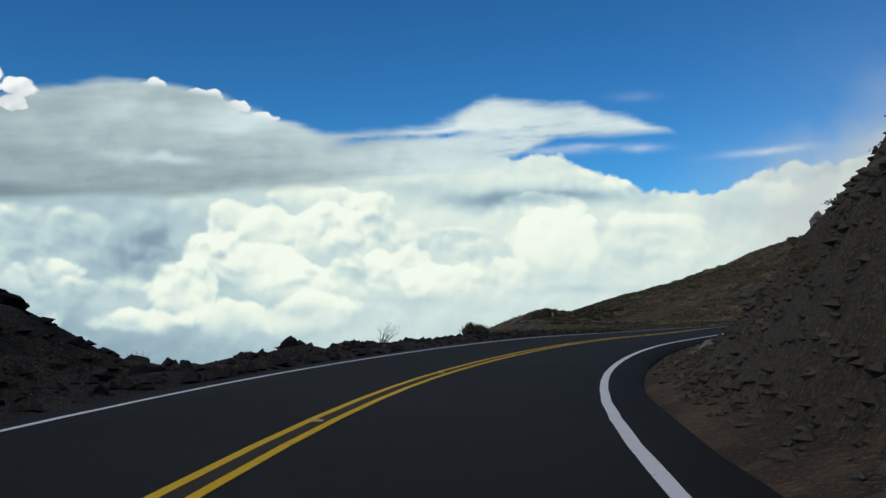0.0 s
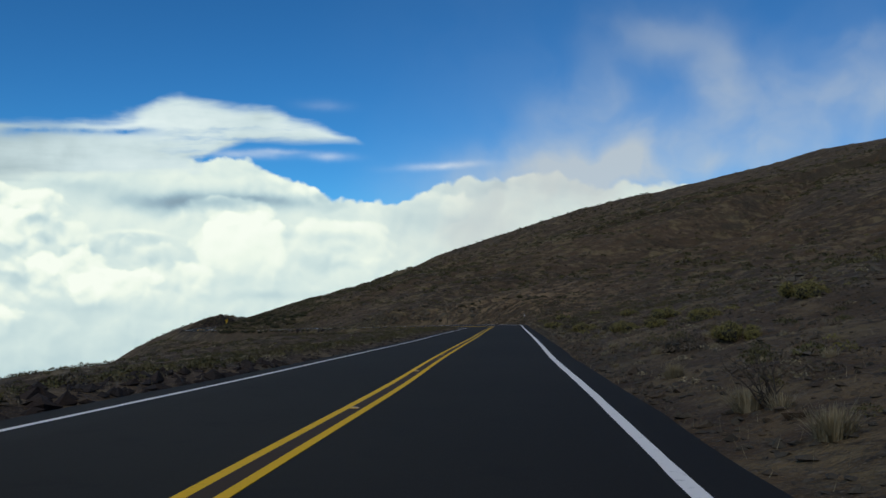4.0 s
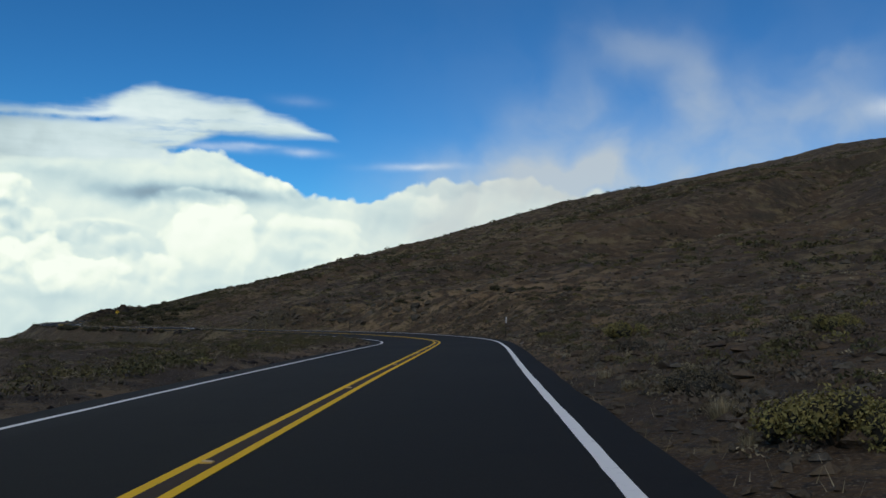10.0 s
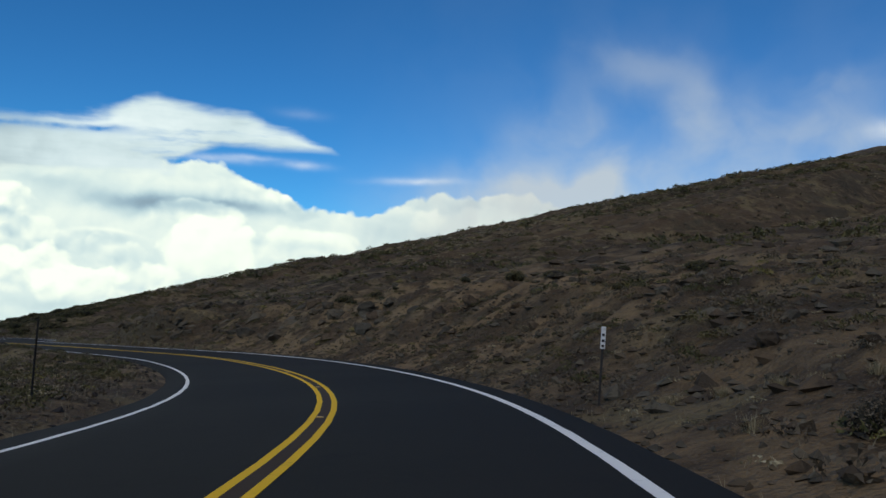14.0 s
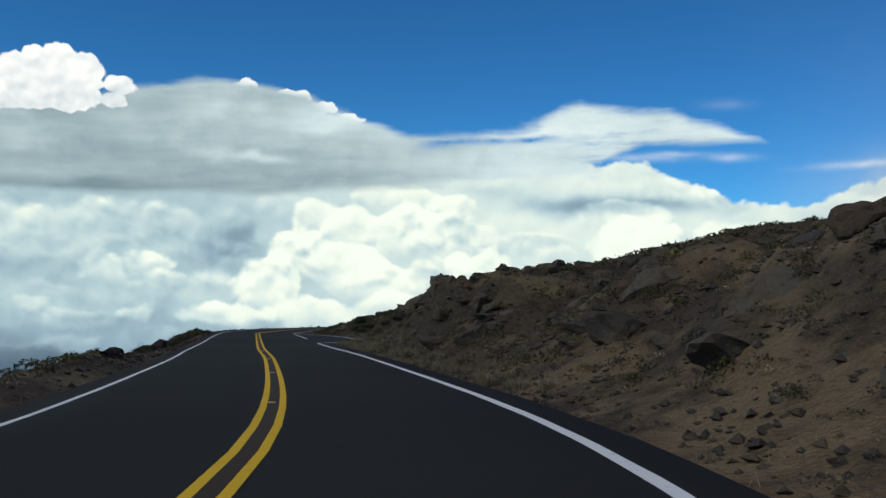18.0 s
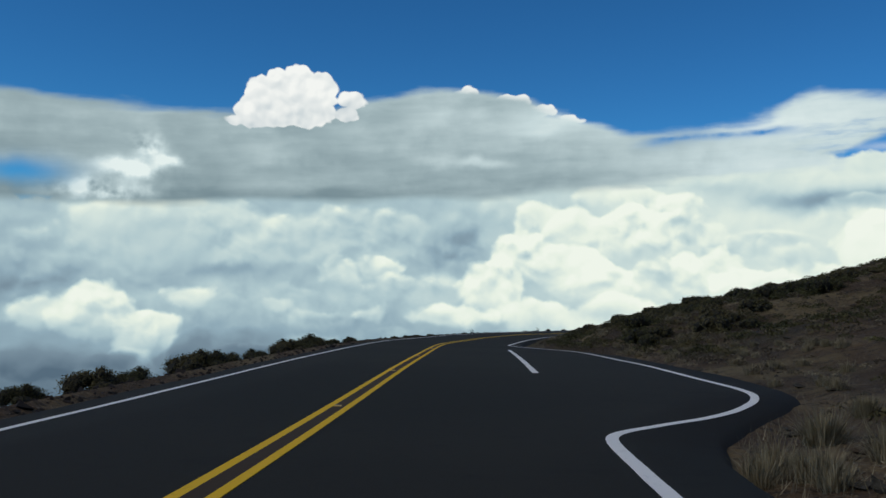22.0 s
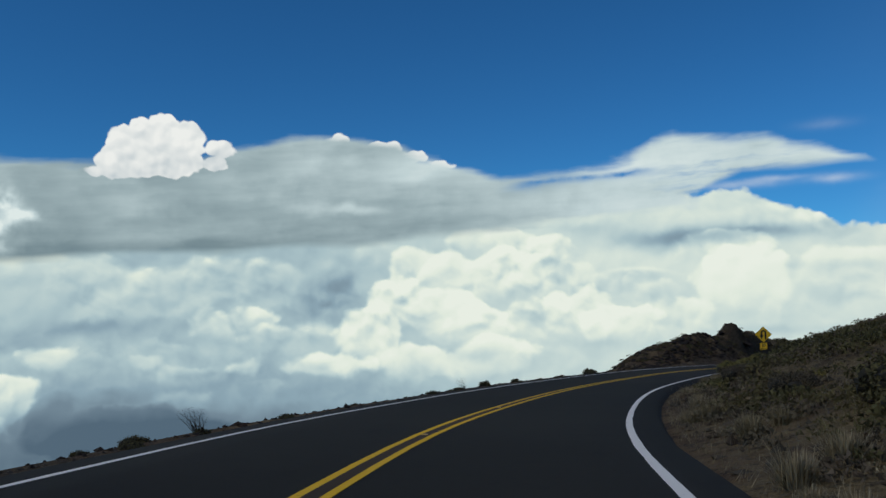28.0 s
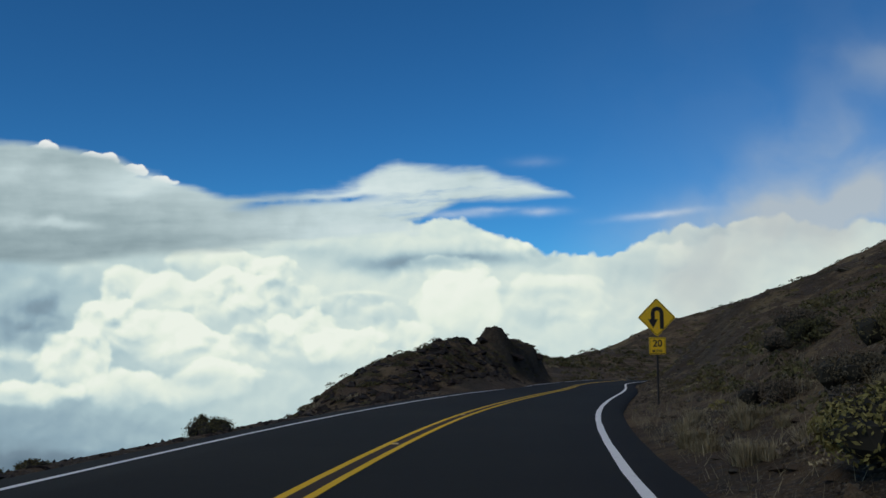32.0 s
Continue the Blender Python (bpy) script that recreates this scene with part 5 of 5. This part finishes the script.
stones("loose_stones", "small brown stones strewn over the bank and shoulder", BASALT,
       [spread(2600, 0, 400, 4.3, 16, 1.8, 0.03, 0.14), spread(4200, 150, 213, 4.3, 11, 1.1, 0.02, 0.11), spread(3000, 0, 24, 4.4, 10, 1.1, 0.02, 0.13), spread(5500, 22, 150, 4.2, 14, 1.4, 0.02, 0.11), spread(2500, 46, 200, -4.0, -14, 1.4, 0.02, 0.1)])
stones("lava_rubble", "black lava rubble along the brink, with dark stones standing in for bush shadow", LAVA,
       # the spread at 196-345 is dark grit put in for the bushes' shadow
       [spread(1500, 0, 60, -3.9, -8, 1.3, 0.04, 0.24), spread(1100, 60, 400, -3.9, -8, 1.6, 0.03, 0.14), spread(3200, 196, 345, -3.85, -5.2, 1.0, 0.02, 0.07), spread(800, 336, 372, -4.4, -11, 1.2, 0.06, 0.35)])
stones("rusty_rubble", "rusty stones scattered on the slope", RED, [spread(1500, 20, 400, 4.6, 30, 1.8, 0.04, 0.2), spread(1400, 100, 168, 5, 32, 1.3, 0.05, 0.26), spread(2600, 60, 420, 18, 170, 1.2, 0.12, 0.45)])
stones("hillside_stones", "grey-brown stones strewn over the far slope", BASALT, [spread(1600, 100, 168, 5, 32, 1.3, 0.05, 0.24), spread(4200, 60, 420, 16, 180, 1.2, 0.12, 0.5), spread(1200, 404, 620, -60, 160, 1.0, 0.2, 0.7)])


def verge_grass():
    """Sparse dry blades along both verges."""
    verts, faces, base = [], [], 0
    for s, u, high in (spread(5200, 20, 400, 4.15, 8.5, 1.7, 0.06, 0.18), spread(5200, 256, 335, 4.2, 8, 1.2, 0.08, 0.24), spread(2400, 50, 200, -3.9, -9, 1.5, 0.08, 0.22), spread(1700, 186, 222, 4.2, 5.6, 1.2, 0.08, 0.26)):
        p = put(s, u)
        n = len(p)
        a, lean = rng.uniform(0, 6.283, n), rng.normal(0, 0.35, (n, 2))
        side = np.stack([np.cos(a), np.sin(a), 0 * a], 1) * 0.0045
        tip = p + np.stack([lean[:, 0] * high, lean[:, 1] * high, high], 1)
        verts.append(np.stack([p - side, p + side, tip], 1).reshape(-1, 3))
        faces.append(base + np.arange(3 * n).reshape(n, 3))
        base += 3 * n
    ob = mesh_object("verge_grass", np.concatenate(verts).tolist(), np.concatenate(faces).tolist(), STRAW, smooth=False)
    return tagged(ob, "sparse dry grass blades along the road verges", "grass", kind="stuff")


verge_grass()


# ---- road furniture ----
def box(bm, x0, x1, y0, y1, z0, z1, bevel=0.0):
    m = Matrix.Translation(((x0 + x1) / 2, (y0 + y1) / 2, (z0 + z1) / 2)) @ Matrix.Diagonal((x1 - x0, y1 - y0, z1 - z0, 1))
    got = bmesh.ops.create_cube(bm, size=1.0, matrix=m)
    if bevel:
        edges = {e for v in got["verts"] for e in v.link_edges}
        bmesh.ops.bevel(bm, geom=list(edges), offset=bevel, segments=2, affect="EDGES")


def slab(bm, outline, y0, y1):
    """A flat plate of the given outline in x and z, from y0 to y1."""
    a = [bm.verts.new((x, y0, z)) for x, z in outline]
    b = [bm.verts.new((x, y1, z)) for x, z in outline]
    bm.faces.new(a)
    bm.faces.new(list(reversed(b)))
    for k in range(len(a)):
        j = (k + 1) % len(a)
        bm.faces.new((a[j], a[k], b[k], b[j]))
    bmesh.ops.recalc_face_normals(bm, faces=bm.faces)


def rounded(corners, radius, n=4):
    """An outline with rounded corners."""
    out = []
    for k, c in enumerate(corners):
        p, q = Vector(corners[k - 1]), Vector(corners[(k + 1) % len(corners)])
        c = Vector(c)
        a, b = c + (p - c).normalized() * radius, c + (q - c).normalized() * radius
        for i in range(n + 1):
            t = i / n
            out.append(tuple(a * (1 - t) ** 2 + c * 2 * t * (1 - t) + b * t * t))
    return out


def writing(text, size, x, z, y, parent, name):
    cu = bpy.data.curves.new(name, "FONT")
    cu.body, cu.size, cu.align_x, cu.align_y, cu.extrude, cu.offset = text, size, "CENTER", "CENTER", 0.0015, 0.004 * size / 0.2
    tmp = bpy.data.objects.new(name, cu)
    me = bpy.data.meshes.new_from_object(tmp)
    bpy.data.objects.remove(tmp)
    me.transform(pose(x, y, z, 90, 0, 0))
    me.materials.append(SIGN_BLACK)
    ob = new(name, me)
    ob.parent = parent
    return ob


def warning_sign():
    top = tagged(new("warning_sign"), "yellow diamond hairpin-bend sign with speed plate on steel post", "road sign")
    bm = bmesh.new()
    box(bm, -0.025, 0.025, 0.012, 0.05, -0.3, 3.02, 0.006)
    part("post", bm, DARK_STEEL, top, "dark weathered steel post")
    d = 0.54
    face_ = rounded([(0, d), (d, 0), (0, -d), (-d, 0)], 0.05)
    bm = bmesh.new()
    slab(bm, face_, -0.004, 0.010)
    panel = part("panel", bm, SIGN_YELLOW, top, "yellow diamond panel")
    bm = bmesh.new()
    rim, inn = rounded([(0, d - 0.022), (d - 0.022, 0), (0, -d + 0.022), (-d + 0.022, 0)], 0.045), rounded([(0, d - 0.044), (d - 0.044, 0), (0, -d + 0.044), (-d + 0.044, 0)], 0.04)
    va, vb = [bm.verts.new((x, -0.0065, z)) for x, z in rim], [bm.verts.new((x, -0.0065, z)) for x, z in inn]
    for k in range(len(va)):
        j = (k + 1) % len(va)
        bm.faces.new((va[k], vb[k], vb[j], va[j]))
    bmesh.ops.solidify(bm, geom=list(bm.faces), thickness=0.002)
    border = part("border", bm, SIGN_BLACK, panel, "thin black border")
    # the arrow: up on one side, over, and down to its head on the other
    bm = bmesh.new()
    w, cx, cz, rad = 0.056, 0.015, 0.12, 0.125
    line = [(cx + rad, -0.32), (cx + rad, cz)] + [(cx + rad * math.cos(a), cz + rad * math.sin(a)) for a in np.linspace(0, math.pi, 15)[1:]] + [(cx - rad, -0.06)]
    outer, inner = [], []
    for k, (x, z) in enumerate(line):
        p, q = line[max(k - 1, 0)], line[min(k + 1, len(line) - 1)]
        t = Vector((q[0] - p[0], q[1] - p[1])).normalized()
        outer.append((x + t.y * w, z - t.x * w))
        inner.append((x - t.y * w, z + t.x * w))
    va, vb = [bm.verts.new((x, -0.0065, z)) for x, z in outer], [bm.verts.new((x, -0.0065, z)) for x, z in inner]
    for k in range(len(va) - 1):
        bm.faces.new((va[k], va[k + 1], vb[k + 1], vb[k]))
    bm.faces.new([bm.verts.new((cx - rad + dx_, -0.0065, dz_)) for dx_, dz_ in ((-0.14, -0.05), (0.14, -0.05), (0.0, -0.30))])
    bmesh.ops.recalc_face_normals(bm, faces=bm.faces)
    bmesh.ops.solidify(bm, geom=list(bm.faces), thickness=0.002)
    arrow = part("arrow", bm, SIGN_BLACK, panel, "black hairpin arrow")
    for ob in (panel,):
        ob.location = (0, 0, 2.52)
    bm = bmesh.new()
    h = 0.235
    slab(bm, rounded([(-h, h), (h, h), (h, -h), (-h, -h)], 0.03), -0.004, 0.010)
    plate = part("speed_plate", bm, SIGN_YELLOW, top, "square yellow advisory speed plate")
    plate.location = (0, 0, 2.52 - 0.79)
    bm = bmesh.new()
    rim, inn = rounded([(-h + .015, h - .015), (h - .015, h - .015), (h - .015, -h + .015), (-h + .015, -h + .015)], 0.03), rounded([(-h + .028, h - .028), (h - .028, h - .028), (h - .028, -h + .028), (-h + .028, -h + .028)], 0.025)
    va, vb = [bm.verts.new((x, -0.0065, z)) for x, z in rim], [bm.verts.new((x, -0.0065, z)) for x, z in inn]
    for k in range(len(va)):
        j = (k + 1) % len(va)
        bm.faces.new((va[k], vb[k], vb[j], va[j]))
    bmesh.ops.solidify(bm, geom=list(bm.faces), thickness=0.002)
    part("border", bm, SIGN_BLACK, plate, "thin black border")
    writing("20", 0.27, 0, 0.06, -0.007, plate, "numerals")
    writing("M.P.H.", 0.115, 0, -0.15, -0.007, plate, "lettering")
    for z in (2.82, 2.22, 1.82, 1.62):
        bm = bmesh.new()
        bmesh.ops.create_cone(bm, cap_ends=True, segments=8, radius1=0.012, radius2=0.012, depth=0.012, matrix=pose(0, -0.008, z, 90, 0, 0))
        part("bolt", bm, STEEL, top)
    return top


sign = warning_sign()
sp = put(334.0, 4.72)[0]
sign.matrix_world = pose(sp[0], sp[1], -18.6 - 2.52, 0, 0, -2.0)


def marker_post(label, high, plate):
    """A thin dark steel post; the plate near its top is white with dark bands."""
    top = tagged(new("marker_post"), label, "marker post", "marker posts")
    bm = bmesh.new()
    box(bm, -0.02, 0.02, -0.006, 0.006, -0.2, high, 0.003)
    box(bm, -0.006, 0.006, 0.004, 0.028, -0.2, high, 0.002)
    part("post", bm, DARK_STEEL, top)
    if plate:
        bm = bmesh.new()
        box(bm, -0.04, 0.04, -0.012, -0.008, high - 0.36, high + 0.02, 0.001)
        board = part("plate", bm, MARKER_WHITE, top, "white plate")
        for z, w in ((0.40, 0.022), (0.30, 0.026), (0.21, 0.022)):
            bm = bmesh.new()
            box(bm, -w, w, -0.0145, -0.0125, high - 0.52 + z - 0.025, high - 0.52 + z + 0.02)
            part("band", bm, SIGN_BLACK, board, "black bar")
    return top


for s, u, rz, high, plate, label in ((148.0, 4.58, -22, 1.35, True, "dark steel marker post with a white banded plate"), (149.8, -5.2, 150, 1.45, False, "thin dark steel marker post seen from behind")):
    q = put(s, u)[0]
    marker_post(label, high, plate).matrix_basis = pose(q[0], q[1], q[2], 0, 0, rz)


def stud():
    """A raised pavement marker between the yellow stripes."""
    bm = bmesh.new()
    lo = [(-0.055, -0.05, 0), (0.055, -0.05, 0), (0.055, 0.05, 0), (-0.055, 0.05, 0)]
    hi = [(-0.045, -0.028, 0.018), (0.045, -0.028, 0.018), (0.045, 0.028, 0.018), (-0.045, 0.028, 0.018)]
    a, b = [bm.verts.new(p) for p in lo], [bm.verts.new(p) for p in hi]
    bm.faces.new(b)
    for k in range(4):
        bm.faces.new((a[k], a[(k + 1) % 4], b[(k + 1) % 4], b[k]))
    me = bpy.data.meshes.new("pavement_marker")
    bm.to_mesh(me)
    bm.free()
    me.materials.append(MARKER_AMBER)
    ob = new("pavement_marker", me)
    top = tagged(ob, "small amber raised marker stuck between the yellow stripes", "road stud", "centre line studs")
    return top


first = stud()
for k in range(51):
    s = 2.095 + 7.614 * k
    x, y, z = (float(v) for v in on_road(s, -0.02, 0.001))
    m = pose(x, y, z, 0, 0, math.degrees(float(np.interp(s, SS, TH))))
    if k == 0:
        first.matrix_basis = m
    else:
        copy_thing(first, m)
